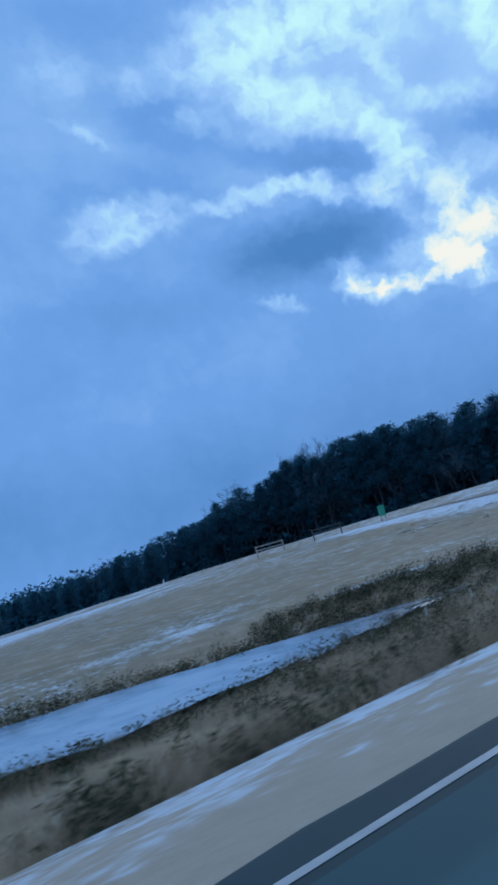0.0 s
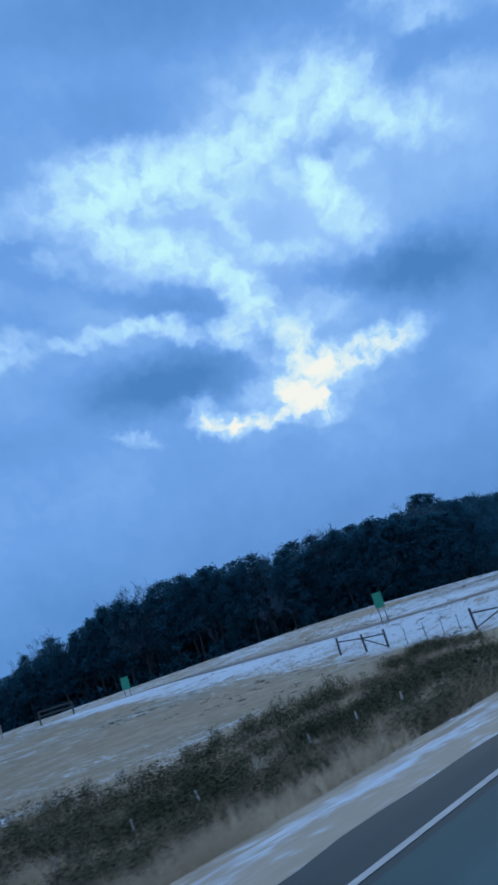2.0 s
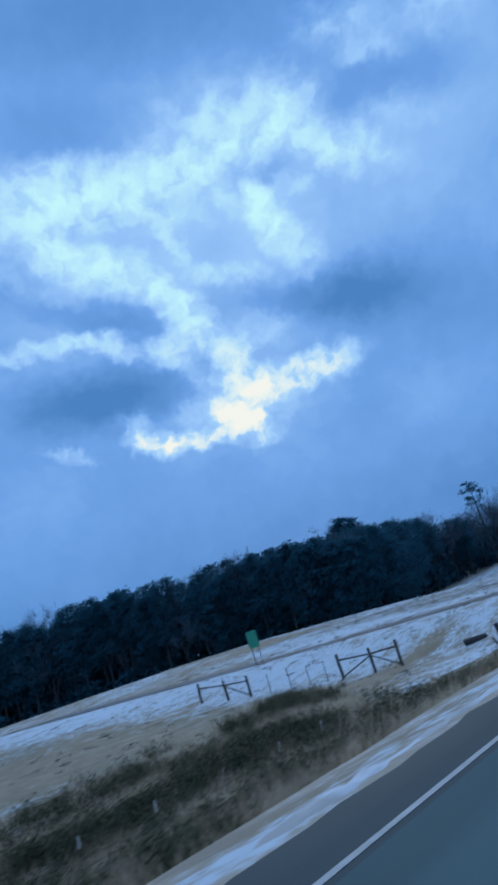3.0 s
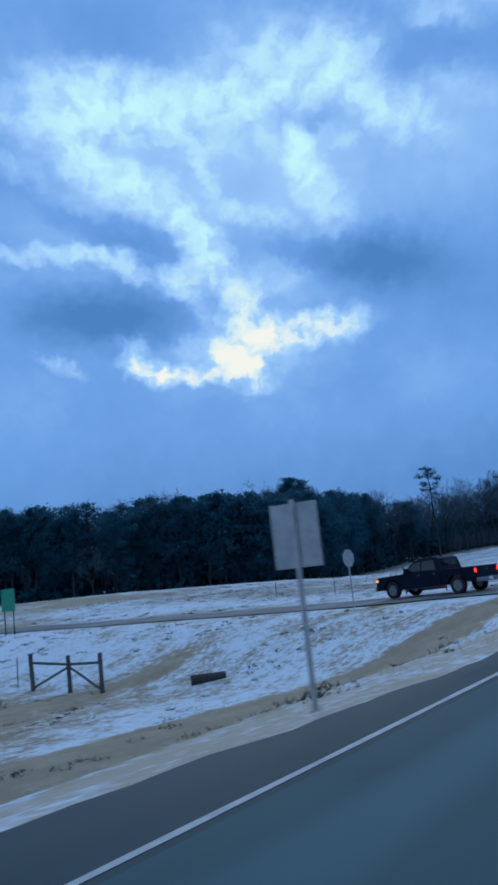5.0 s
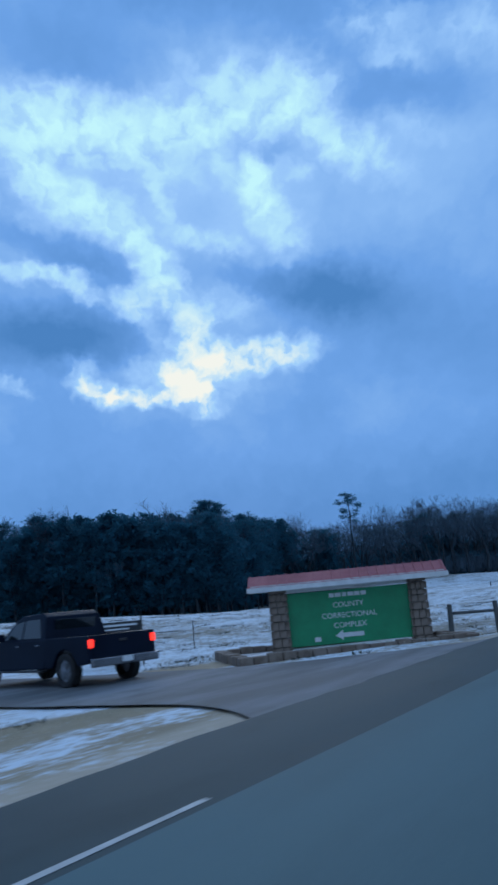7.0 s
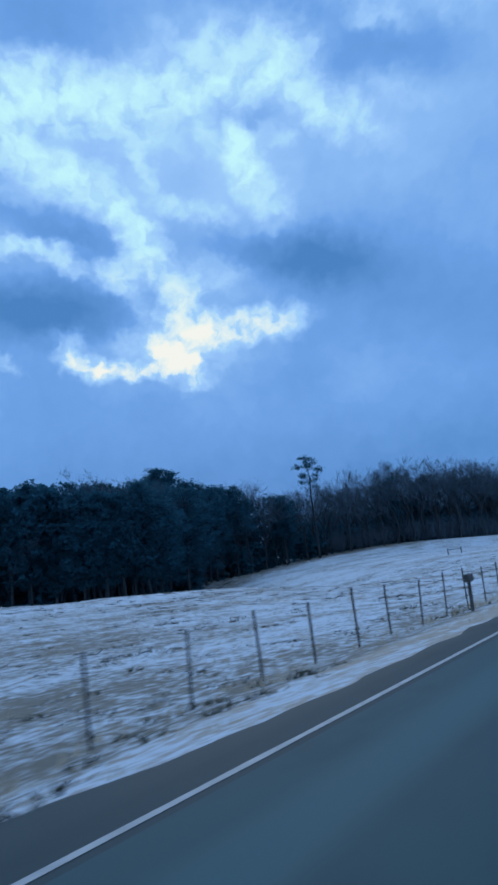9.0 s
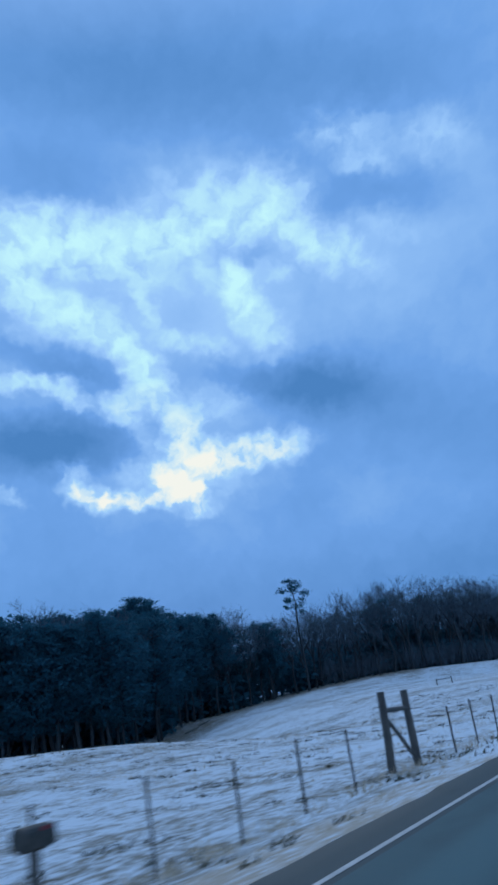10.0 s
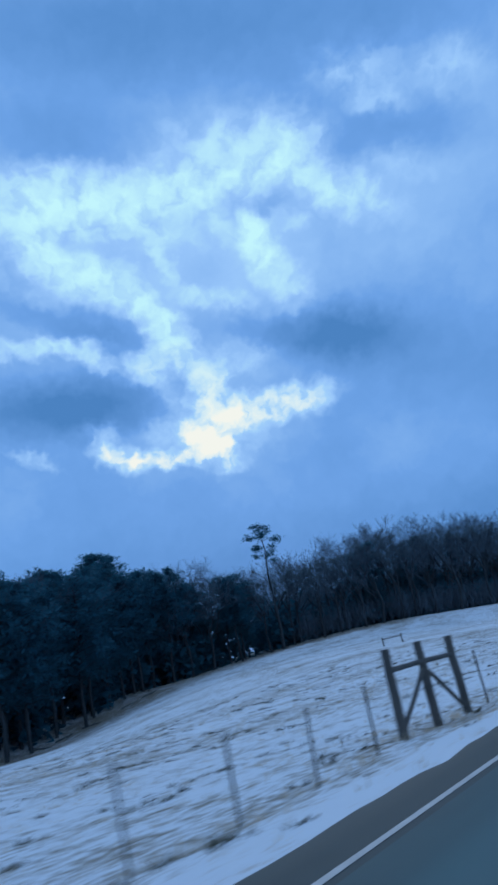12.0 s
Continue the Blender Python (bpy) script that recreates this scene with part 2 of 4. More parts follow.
def asphalt(name, dark, light, tracks):
    m, nt, b = material(name, 0.85)
    b.inputs["Specular IOR Level"].default_value = 0.25
    grit = noise_tex(nt, 60.0, 3, 0.7)
    patch = noise_tex(nt, 0.5, 5, 0.62, (1, 0.22, 1))
    col = blend(nt, span(nt, patch, 0.35, 0.7), dark, light)
    blotch = noise_tex(nt, 0.9, 3, 0.6, (1, 0.5, 1))
    col = blend(nt, calc(nt, "MULTIPLY", span(nt, blotch, 0.5, 0.75), 0.45), col, tuple(c * 0.6 for c in dark))
    if tracks:
        tc = nt.nodes.new("ShaderNodeTexCoord").outputs["Object"]
        sx = nt.nodes.new("ShaderNodeSeparateXYZ")
        nt.links.new(tc, sx.inputs[0])
        wave = calc(nt, "SINE", calc(nt, "MULTIPLY", calc(nt, "ADD", sx.outputs[0], 2.75), 3.4), 0)
        col = blend(nt, span(nt, calc(nt, "ADD", wave, calc(nt, "MULTIPLY", patch, 0.6)), 0.2, 1.4), col, tuple(c * 1.25 for c in light))
        scuffed = calc(nt, "MULTIPLY", span(nt, sx.outputs[1], 58, 70), calc(nt, "SUBTRACT", 1.0, span(nt, sx.outputs[1], 93, 104)))
        scuffed = calc(nt, "MULTIPLY", scuffed, calc(nt, "ADD", calc(nt, "MULTIPLY", span(nt, patch, 0.3, 0.7), 0.5), 0.5))
        col = blend(nt, scuffed, col, (0.110, 0.192, 0.20))
    col = blend(nt, calc(nt, "MULTIPLY", grit, 0.5), col, tuple(c * 0.5 for c in dark))
    nt.links.new(col, b.inputs["Base Color"])
    nt.links.new(calc(nt, "ADD", calc(nt, "MULTIPLY", patch, 0.2), 0.7), b.inputs["Roughness"])
    relief(nt, b, grit, 0.25, 0.01)
    return m


M_ROAD = asphalt("worn_asphalt", (0.040, 0.100, 0.108), (0.054, 0.128, 0.134), True)
M_SHOULDER = asphalt("shoulder_asphalt", (0.036, 0.067, 0.070), (0.053, 0.087, 0.091), False)
M_LANE = asphalt("side_road_asphalt", (0.12, 0.125, 0.125), (0.30, 0.31, 0.32), False)
M_PAINT = two_tone("white_road_paint", (0.55, 0.57, 0.55), (0.40, 0.42, 0.41), 3.0, 0.7)
M_FAINT = two_tone("worn_off_road_paint", (0.18, 0.19, 0.19), (0.10, 0.11, 0.11), 2.0, 0.8)
M_CRACK = two_tone("crack_sealant", (0.02, 0.021, 0.023), (0.035, 0.036, 0.04), 3.0, 0.6)
M_CRACK.node_tree.nodes["Principled BSDF"].inputs["Specular IOR Level"].default_value = 0.08
# bark, twigs and needles: blue of distance haze put into the base colours
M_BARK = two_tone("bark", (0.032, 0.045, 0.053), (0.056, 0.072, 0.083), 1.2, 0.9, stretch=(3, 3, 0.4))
M_TWIG = two_tone("hazed_bare_twigs", (0.062, 0.100, 0.132), (0.105, 0.150, 0.185), 0.8, 0.9)
M_NEEDLE = two_tone("hazed_pine_needles", (0.027, 0.135, 0.19), (0.045, 0.16, 0.215), 0.5, 0.75)
M_SHRUB = two_tone("dark_marsh_shrub", (0.060, 0.070, 0.042), (0.115, 0.115, 0.07), 0.6, 0.9)
M_BRUSH = two_tone("dead_brush", (0.27, 0.215, 0.15), (0.48, 0.385, 0.27), 0.6, 0.9)
M_REED = two_tone("dry_marsh_grass", (0.50, 0.42, 0.305), (0.74, 0.62, 0.46), 0.35, 0.9)


def leafy(m):
    """Needles and dry blades let part of the light through."""
    nt = m.node_tree
    b = nt.nodes["Principled BSDF"]
    thin = nt.nodes.new("ShaderNodeBsdfTranslucent")
    nt.links.new(b.inputs["Base Color"].links[0].from_socket, thin.inputs["Color"])
    both = add(nt, "ShaderNodeMixShader", Fac=0.5)
    nt.links.new(b.outputs[0], both.inputs[1])
    nt.links.new(thin.outputs[0], both.inputs[2])
    nt.links.new(both.outputs[0], nt.nodes["Material Output"].inputs["Surface"])


M_PALE = two_tone("bleached_wood", (0.50, 0.47, 0.44), (0.34, 0.31, 0.28), 2.0, 0.8)
M_SNOW = two_tone("old_snow", (0.80, 0.82, 0.85), (0.52, 0.48, 0.44), 1.1, 0.8)
M_TUSSOCK = two_tone("grey_green_tussock", (0.06, 0.065, 0.05), (0.12, 0.118, 0.085), 0.8, 0.9)
for m in (M_NEEDLE, M_BRUSH, M_REED):
    leafy(m)
for m in (M_NEEDLE, M_BRUSH, M_REED, M_TWIG, M_BARK, M_SHRUB, M_TUSSOCK):
    m.node_tree.nodes["Principled BSDF"].inputs["Specular IOR Level"].default_value = 0.1
M_POST = two_tone("weathered_fence_wood", (0.055, 0.058, 0.058), (0.11, 0.108, 0.10), 2.0, 0.85, stretch=(4, 4, 0.5))
M_TPOST = two_tone("painted_steel_post", (0.045, 0.05, 0.048), (0.09, 0.09, 0.085), 6.0, 0.6, 0.4)
M_GALV = two_tone("galvanised_steel", (0.36, 0.38, 0.39), (0.48, 0.50, 0.51), 5.0, 0.45, 0.8)
M_GREEN = two_tone("green_sign_face", (0.006, 0.25, 0.10), (0.009, 0.31, 0.125), 1.2, 0.45, bump=0.02)
M_TEXT = two_tone("white_sign_lettering", (0.75, 0.78, 0.78), (0.66, 0.7, 0.7), 4.0, 0.5, bump=0.02)
M_TEAL = two_tone("weathered_green_panel", (0.01, 0.24, 0.15), (0.015, 0.30, 0.18), 1.5, 0.5)
M_ROOF = two_tone("red_metal_roof", (0.36, 0.07, 0.075), (0.46, 0.12, 0.12), 1.5, 0.45, 0.2)
M_TRIM = two_tone("white_painted_trim", (0.78, 0.78, 0.76), (0.66, 0.66, 0.64), 2.5, 0.6)
M_STONE = two_tone("brown_fieldstone", (0.16, 0.115, 0.085), (0.27, 0.21, 0.165), 3.0, 0.85)
M_MORTAR = two_tone("grey_mortar", (0.13, 0.12, 0.11), (0.19, 0.18, 0.165), 5.0, 0.9)
M_BLACK = two_tone("black_vinyl", (0.012, 0.013, 0.016), (0.022, 0.023, 0.028), 2.0, 0.5, bump=0.05)
M_RED = two_tone("red_print", (0.30, 0.02, 0.03), (0.18, 0.015, 0.02), 3.0, 0.5, bump=0.02)
M_PIPE = two_tone("black_corrugated_pipe", (0.014, 0.014, 0.016), (0.03, 0.03, 0.032), 4.0, 0.6)
M_CAR = two_tone("dark_blue_car_paint", (0.003, 0.008, 0.020), (0.005, 0.012, 0.028), 1.0, 0.45, 0.0, bump=0.0)
M_CAR.node_tree.nodes["Principled BSDF"].inputs["Specular IOR Level"].default_value = 0.08
M_RUBBER = two_tone("tyre_rubber", (0.012, 0.012, 0.013), (0.02, 0.02, 0.021), 8.0, 0.85)
M_RIM = two_tone("grey_alloy_rim", (0.20, 0.21, 0.23), (0.28, 0.29, 0.31), 6.0, 0.35, 0.8)
M_CHROME = two_tone("chrome_bumper", (0.20, 0.21, 0.23), (0.28, 0.29, 0.31), 3.0, 0.2, 0.9, bump=0.0)
M_GLASS, nt, b = material("tinted_window_glass", 0.06)
b.inputs["Base Color"].default_value = (0.01, 0.016, 0.02, 1)
b.inputs["Specular IOR Level"].default_value = 0.6


def lamp_glass(name, col, power):
    m, nt, b = material(name, 0.25)
    b.inputs["Base Color"].default_value = (*col, 1)
    b.inputs["Emission Color"].default_value = (*col, 1)
    b.inputs["Emission Strength"].default_value = power
    return m


M_TAIL = lamp_glass("lit_tail_lamp", (1.0, 0.035, 0.02), 1.7)
M_AMBER = lamp_glass("lit_amber_lamp", (1.0, 0.30, 0.05), 1.6)
M_ICE, nt, b = material("pond_ice", 0.14)
n1 = noise_tex(nt, 0.25, 5, 0.6)
nt.links.new(blend(nt, span(nt, n1, 0.4, 0.65), (0.22, 0.30, 0.36), (0.45, 0.52, 0.58)), b.inputs["Base Color"])

# ---- shape of the land ----


def step(v, lo, hi):
    k = min(max((v - lo) / (hi - lo), 0.0), 1.0)
    return k * k * (3 - 2 * k)


LINE_X = -3.34  # edge line
PAVE_X = -4.05  # edge of the shoulder


def lane_y(x):
    """Middle of the side road, which leaves to the left and bends back along the crest."""
    return float(np.interp(-x, (0, 20, 45, 70, 105, 150, 260), (86.5, 88.3, 88.5, 80.5, 67.0, 52.0, 20.0)))


def land(x, y):
    d = -x
    if d < 0:
        return -0.05 - 0.04 * max(0.0, -d - 8.5) if d < -8.5 else -0.05
    south = float(np.interp(d, (0, 4.1, 5.2, 6.5, 9, 13, 19, 28, 36, 48, 62, 78, 100, 140, 250, 900),
                            (-0.05, -0.06, -0.16, -0.36, -1.2, -2.15, -2.5, -2.45, -2.1, -1.3, -0.1, 0.9, 0.3, -1.5, -5, -12)))
    south -= 0.055 * max(0.0, 72 - y) * step(d, 45, 85)
    north = float(np.interp(d, (0, 4.1, 5.5, 7.6, 20, 50, 75, 125, 200, 400, 900),
                            (-0.05, -0.06, -0.3, -0.62, -0.6, 0.3, 1.1, 0.3, -2.6, -9.8, -20)))
    gully = float(np.interp(d, (8, 30, 60, 112, 200, 400), (0.1, 1.4, 3.8, 5.6, 5.5, 4.0)))
    across = (x + 60) * 0.62 + (y - 214) * 0.78
    north -= gully * math.exp(-0.5 * (across / (18.0 if across < 0 else 20.0)) ** 2)
    north -= 0.7 * step(y, 150, 185) * step(d, 40, 70)
    north += 2.4 * step(y, 300, 352) * step(d, 60, 115)
    north += 2.9 * step(y, 338, 392) * step(d, 8, 55)
    north -= 3.6 * math.exp(-((x + 140) / 34) ** 2 - ((y - 236) / 26) ** 2)
    north -= 0.5 * math.exp(-((x + 8.5) / 3) ** 2 - ((y - 102.5) / 4) ** 2)
    north += min(5.0, 0.2 * max(0.0, d - 124)) * step(y, 238, 262) * (1 - step(y, 300, 335)) * (1 - step(d, 170, 230))
    north += 0.75 * math.exp(-((y - 118) / 30) ** 2) * step(d, 30, 70) * (1 - step(d, 95, 150))
    north += 0.8 * math.exp(-((x + 45) / 12) ** 2 - ((y - 168) / 12) ** 2)
    north -= 2.6 * math.exp(-((x + 92) / 26) ** 2 - ((y - 214) / 16) ** 2)
    mid = float(np.interp(d, (0, 4.1, 12, 20, 45, 70, 105, 150, 260, 900), (-0.05, -0.06, -0.35, -0.45, -0.3, 0.5, -0.35, -2.0, -5.5, -12)))
    south -= 0.5 * math.exp(-(((d - 26.8) / 6.0) ** 4)) * (1 - step(y, 20, 25))
    ly = lane_y(x)
    z = south + (mid - south) * step(y, ly - 16, ly - 5)
    z = z + (north - z) * step(y, ly + 5, ly + 22)
    rough = 0.10 * noise.noise((x * 0.16, y * 0.16, 0)) + 0.035 * noise.noise((x * 0.7, y * 0.7, 3))
    return z + rough * step(d, 4.6, 9) * (0.35 + 0.65 * step(abs(y - ly), 4, 9))


# front of the wood, from the far end of the crest round to the far side of the field
FRONT = [(-470, 110), (-360, 150), (-285, 180), (-235, 206), (-185, 222), (-114, 246), (-124, 284), (-133, 318), (-124, 358), (-98, 384), (-70, 425), (-38, 490), (10, 580), (70, 690)]


def from_front(x, y):
    """How far a place lies from the front of the wood."""
    best = 1e9
    for (x0, y0), (x1, y1) in zip(FRONT[3:], FRONT[4:10]):
        k = min(max(((x - x0) * (x1 - x0) + (y - y0) * (y1 - y0)) / ((x1 - x0) ** 2 + (y1 - y0) ** 2), 0), 1)
        best = min(best, math.hypot(x - x0 - k * (x1 - x0), y - y0 - k * (y1 - y0)))
    return best


def cover_of(x, y):
    """Snow, marsh growth and gravel on the ground at a place, each 0 to 1."""
    d, ly = -x, lane_y(x)
    wob = 2.5 * noise.noise((x * 0.06, y * 0.06, 9))
    side = d + (1.25 * step(y, 14, 34) - 0.45 * step(y, 37, 44)) * (1 - step(y, 47, 55))
    marsh = step(side + 0.3 * wob, 6.4, 7.4) * (1 - step(d + 2 * wob, 28, 34)) * (1 - step(y - 0.9 * (d - 8.5) + wob, 47, 52))
    tan = step(d + wob, 28, 34) * (1 - step(y + 0.5 * (d - 40) + 2 * wob, 50, 74))
    north = step(y, ly + 3, ly + 12)
    below = ly - y
    strip = step(below, 2.5, 4) * (1 - step(below + 2 * wob, 9, 17)) * step(d, 22, 34)
    beyond = step(-below, 3, 5) * step(d, 45, 62) * (1 - step(-below, 26, 42))
    lawn = (1 - north) * step(y, 50, 62) * step(d, 5.5, 7.5)
    snow = 0.48 + north * (0.04 * step(y, 98, 106) * (1 - step(d, 18, 30)) -0.07 * (1 - step(y, 105, 150)) + 0.03 * step(d, 7.5, 10) + 0.02 * step(y, 120, 150) + 0.02 * step(d, 15, 50))
    streak = noise.noise((d * 0.30 + 0.10 * y, y * 0.035 + 4, 1.5))
    snow += lawn * (0.10 - 0.10 * step(d, 17, 30) - 0.32 * step(streak, -0.08, 0.2) * (1 - step(d, 24, 32)))
    snow -= 0.12 * tan + 0.10 * marsh
    snow += 0.17 * strip - 0.12 * beyond - 0.11 * lawn * step(d, 17, 25) * (1 - strip) * (1 - step(y, 66, 76))
    # verge: pale grit and dead grass by the asphalt, then a ridge of ploughed snow
    band = step(side + 0.2 * wob, 5.75, 6.0) * (1 - step(side + 0.2 * wob, 6.3, 6.7))
    early = 1 - step(y, 50, 58)
    verge = 1 - step(side, 6.0, 6.6)
    snow += early * (0.13 * band * (0.8 + 1.1 * noise.noise((x * 0.9, y * 0.33, 2))) - (0.08 - 0.20 * noise.noise((x * 2.4, y * 0.12, 12))) * (1 - band) * verge)
    snow -= (1 - early) * (1 - north) * (1 - step(d, 6.4, 8.6)) * (0.05 + 0.09 * step(y, 62, 72))
    snow -= north * verge * 0.02 * (1 - step(y, 124, 138))
    snow += north * 0.02
    snow += north * verge * (0.02 + 0.15 * step(y, 128, 142)) * (1 - step(d, 5.8, 6.6))
    if y > 190 and d > 40:
        snow -= 0.17 * math.exp(-((from_front(x, y) / 8.0) ** 2))
    lawn_edge = north * (1 - step(y, 102, 108))
    gravel = verge * 0.75 * (1 - 0.85 * lawn_edge)
    snow += 0.11 * lawn_edge - 0.05 * early * verge * (1 - step(y, 10, 20))
    # drifts left on the slope above the marsh
    snow += 0.17 * math.exp(-(((d - 35.5) / 4.0) ** 2)) * step(noise.noise((x * 0.2, y * 0.08, 21)), -0.05, 0.2) * (1 - step(y, 52, 62))
    if d < 0:
        snow, marsh, gravel = 0.5, 0.0, 0.0
    return min(max(snow, 0), 1), marsh, gravel, north * 0.85 * (1 - beyond)


def axis(parts):
    out = []
    for lo, hi, stepsize in parts:
        out += list(np.arange(lo, hi, stepsize))
    return out + [parts[-1][1]]


def part(name, bm, mat, parent=None, label=""):
    me = bpy.data.meshes.new(name)
    bm.to_mesh(me)
    bm.free()
    ob = new(name, me)
    if mat:
        me.materials.append(mat)
    ob.parent = parent
    if label:
        ob["label"] = label
    return ob


def sheet(name, rows, mat):
    """A mesh from rows of equally many points."""
    n = len(rows[0])
    verts = [p for r in rows for p in r]
    faces = [(i * n + j, i * n + j + 1, (i + 1) * n + j + 1, (i + 1) * n + j) for i in range(len(rows) - 1) for j in range(n - 1)]
    me = bpy.data.meshes.new(name)
    me.from_pydata(verts, [], faces)
    me.materials.append(mat)
    me.shade_smooth()
    return new(name, me)


GX = axis([(-900, -300, 40), (-300, -140, 8), (-140, -60, 3), (-60, -24, 1.2), (-24, -8, 0.6), (-8, -4, 0.22), (-4, 12, 2), (12, 300, 36)])
GY = axis([(-300, -20, 20), (-20, 0, 2), (0, 190, 0.9), (190, 420, 4), (420, 1600, 40)])
ground = sheet("ground", [[(x, y, land(x, y)) for x in GX] for y in GY], M_GROUND)
attr = ground.data.color_attributes.new("cover", "FLOAT_COLOR", "POINT")
values = np.ones((len(GX) * len(GY), 4), dtype=np.float32)
values[:, :] = [cover_of(x, y) for y in GY for x in GX]
attr.data.foreach_set("color", values.ravel())
tagged(ground, "uneven winter ground with dead grass and thin patchy snow", "ground", kind="structure")

# main road: lanes, shoulder, edge line
road_y = axis([(-300, -20, 20), (-20, 200, 1.0), (200, 1600, 40)])
road = sheet("road", [[(x, y, 0.012 - 0.004 * abs(x - 0.2)) for x in (8.6, 4, 1, -1, -2.2, -3.2)] for y in road_y], M_ROAD)
tagged(road, "worn grey asphalt road with paler wheel tracks", "road", kind="structure")


def ragged(y, seed, amount):
    return amount * (noise.noise((y * 0.9, seed, 0)) + 0.6 * noise.noise((y * 3.1, seed, 5)))


def shoulder_edge(y):
    bay = 1.1 * step(y, 66, 80) * (1 - step(y, 92, 97)) + 0.5 * step(y, 92, 97) * (1 - step(y, 101, 107))
    return PAVE_X + 0.30 * (1 - step(y, 10, 24)) - (0.22 * step(y, 26, 34) + 0.42 * step(y, 37, 44)) * (1 - step(y, 50, 60)) - bay + ragged(y, 2, 0.10) + 0.05 * noise.noise((y * 6.0, 3, 1))


shoulder_y = axis([(-300, -20, 20), (-20, 200, 0.5), (200, 1600, 40)])
shoulder = sheet("road_shoulder", [[(-3.2, y, -0.002), (-3.7, y, -0.006), (shoulder_edge(y), y, -0.012), (shoulder_edge(y) - 0.12, y, -0.12)] for y in shoulder_y], M_SHOULDER)
tagged(shoulder, "dark asphalt shoulder with a ragged edge beside the road", "road shoulder", kind="structure")


def edge_line(y0, y1, x0, mat, wide, label):
    """A painted line along the road; x0 is how far its start strays to the left."""
    rows = []
    n = int((y1 - y0) / 0.8)
    for k in range(n + 1):
        y = y0 + (y1 - y0) * k / n
        x = LINE_X + x0 * (1 - step(y, y0, min(y0 + 9, y1)))
        w = wide + ragged(y, 7, 0.009)
        rows.append([(x + w, y, 0.0012), (x - w, y, 0.0008)])
    return tagged(sheet("road_line", rows, mat), label, "road line", kind="structure")


edge_line(-120, 77.0, 0, M_PAINT, 0.040, "worn white painted edge line on the road")
edge_line(96.3, 600, 0, M_PAINT, 0.040, "worn white painted edge line past the side road")
edge_line(92.0, 96.3, -0.75, M_FAINT, 0.05, "almost worn off edge line at the turning")


def crack(points, wide):
    rows = []
    for (x0, y0), (x1, y1) in zip(points, points[1:]):
        for k in range(8):
            x, y = x0 + (x1 - x0) * k / 8, y0 + (y1 - y0) * k / 8
            w = wide * (0.6 + 0.8 * abs(noise.noise((x * 3, y * 3, 1))))
            j = 0.05 * noise.noise((x * 1.3, y * 1.3, 4))
            rows.append([(x + j + w, y, 0.0155 - 0.004 * abs(x - 0.2)), (x + j - w, y, 0.0155 - 0.004 * abs(x - 0.2))])
    return tagged(sheet("road_crack", rows, M_CRACK), "dark sealed crack in the worn asphalt", "road crack", kind="structure")


crack([(-2.45, 92.6), (-2.55, 93.6), (-2.4, 94.6)], 0.016)
crack([(-2.02, 93.1), (-2.0, 94.0), (-1.9, 94.7), (-1.86, 95.8)], 0.018)

# side road with its flared mouth
lane_rows = []
for d in axis([(3.6, 16, 0.5), (16, 60, 1.5), (60, 200, 5)]):
    y, wide = lane_y(-d), 3.1
    near = y - wide - 5.6 * math.exp(-(d - 3.6) / 2.6)
    far = y + wide + 5.2 * math.exp(-(d - 3.6) / 2.6)
    ys = [near + (far - near) * k / 12 for k in range(13)]
    lane_rows.append([(-d, v, max(land(-d, v) + 0.05, land(-d, y) + 0.045) if d > 5.5 else -0.008 + (land(-5.5, y) + 0.055) * step(d, 3.6, 6.5)) for v in ys])
lane = sheet("side_road", lane_rows, M_LANE)
tagged(lane, "grey asphalt side road dusted with old snow", "side road", kind="structure")

# pond ice


def ice(y0, y1, mid_x, slope, wide, label):
    rows, n = [], int((y1 - y0) / 0.8)
    for k in range(n + 1):
        y = y0 + (y1 - y0) * k / n
        half = max(wide * max(0.0, 1 - max(0.0, (y - (y1 - 17)) / 17)) ** 0.75, 0.03) * (1 - 0.9 * max(0.0, (y0 + 4 - y) / 4))
        mid = mid_x + slope * (y - y1)
        rows.append([(mid - half + 2 * half * j / 8 + min(half, 0.7) * noise.noise((y * 0.5, j * 0.6, 2)), y, -2.36) for j in range(9)])
    return tagged(sheet("water", rows, M_ICE), label, "pond", kind="structure")


ice(-30, 26.5, -22.8, 0.20, 5.3, "pale frozen pond between dark marsh banks")

# ---- trees ----


def tube(bm, points, radii, sides=5):
    rings = []
    for i, p in enumerate(points):
        p = Vector(p)
        a = Vector(points[min(i + 1, len(points) - 1)]) - Vector(points[max(i - 1, 0)])
        u = a.orthogonal().normalized()
        v = a.cross(u).normalized()
        rings.append([bm.verts.new(p + radii[i] * (math.cos(2 * math.pi * k / sides) * u + math.sin(2 * math.pi * k / sides) * v)) for k in range(sides)])
    for a, c in zip(rings, rings[1:]):
        for k in range(sides):
            bm.faces.new((a[k], a[(k + 1) % sides], c[(k + 1) % sides], c[k]))
    if len(rings[-1]) > 2:
        bm.faces.new(rings[-1])


def tuft(verts, faces, rnd, at, size, count, flat=0.6, leaf=1.0):
    """A clump of small needle sprays, as loose triangles about a point."""
    for _ in range(count):
        c = Vector(at) + Vector((rnd.gauss(0, 1), rnd.gauss(0, 1), rnd.gauss(0, flat))) * size * 0.5
        a = rnd.uniform(0, 6.283)
        s = size * leaf * rnd.uniform(0.3, 0.62)
        u = Vector((math.cos(a), math.sin(a), rnd.uniform(-0.6, 0.9))) * s
        v = Vector((-math.sin(a), math.cos(a), rnd.uniform(-0.9, 0.9))) * s * 0.55
        i = len(verts)
        verts += [c - u * 0.6 - v, c + u, c - u * 0.4 + v]
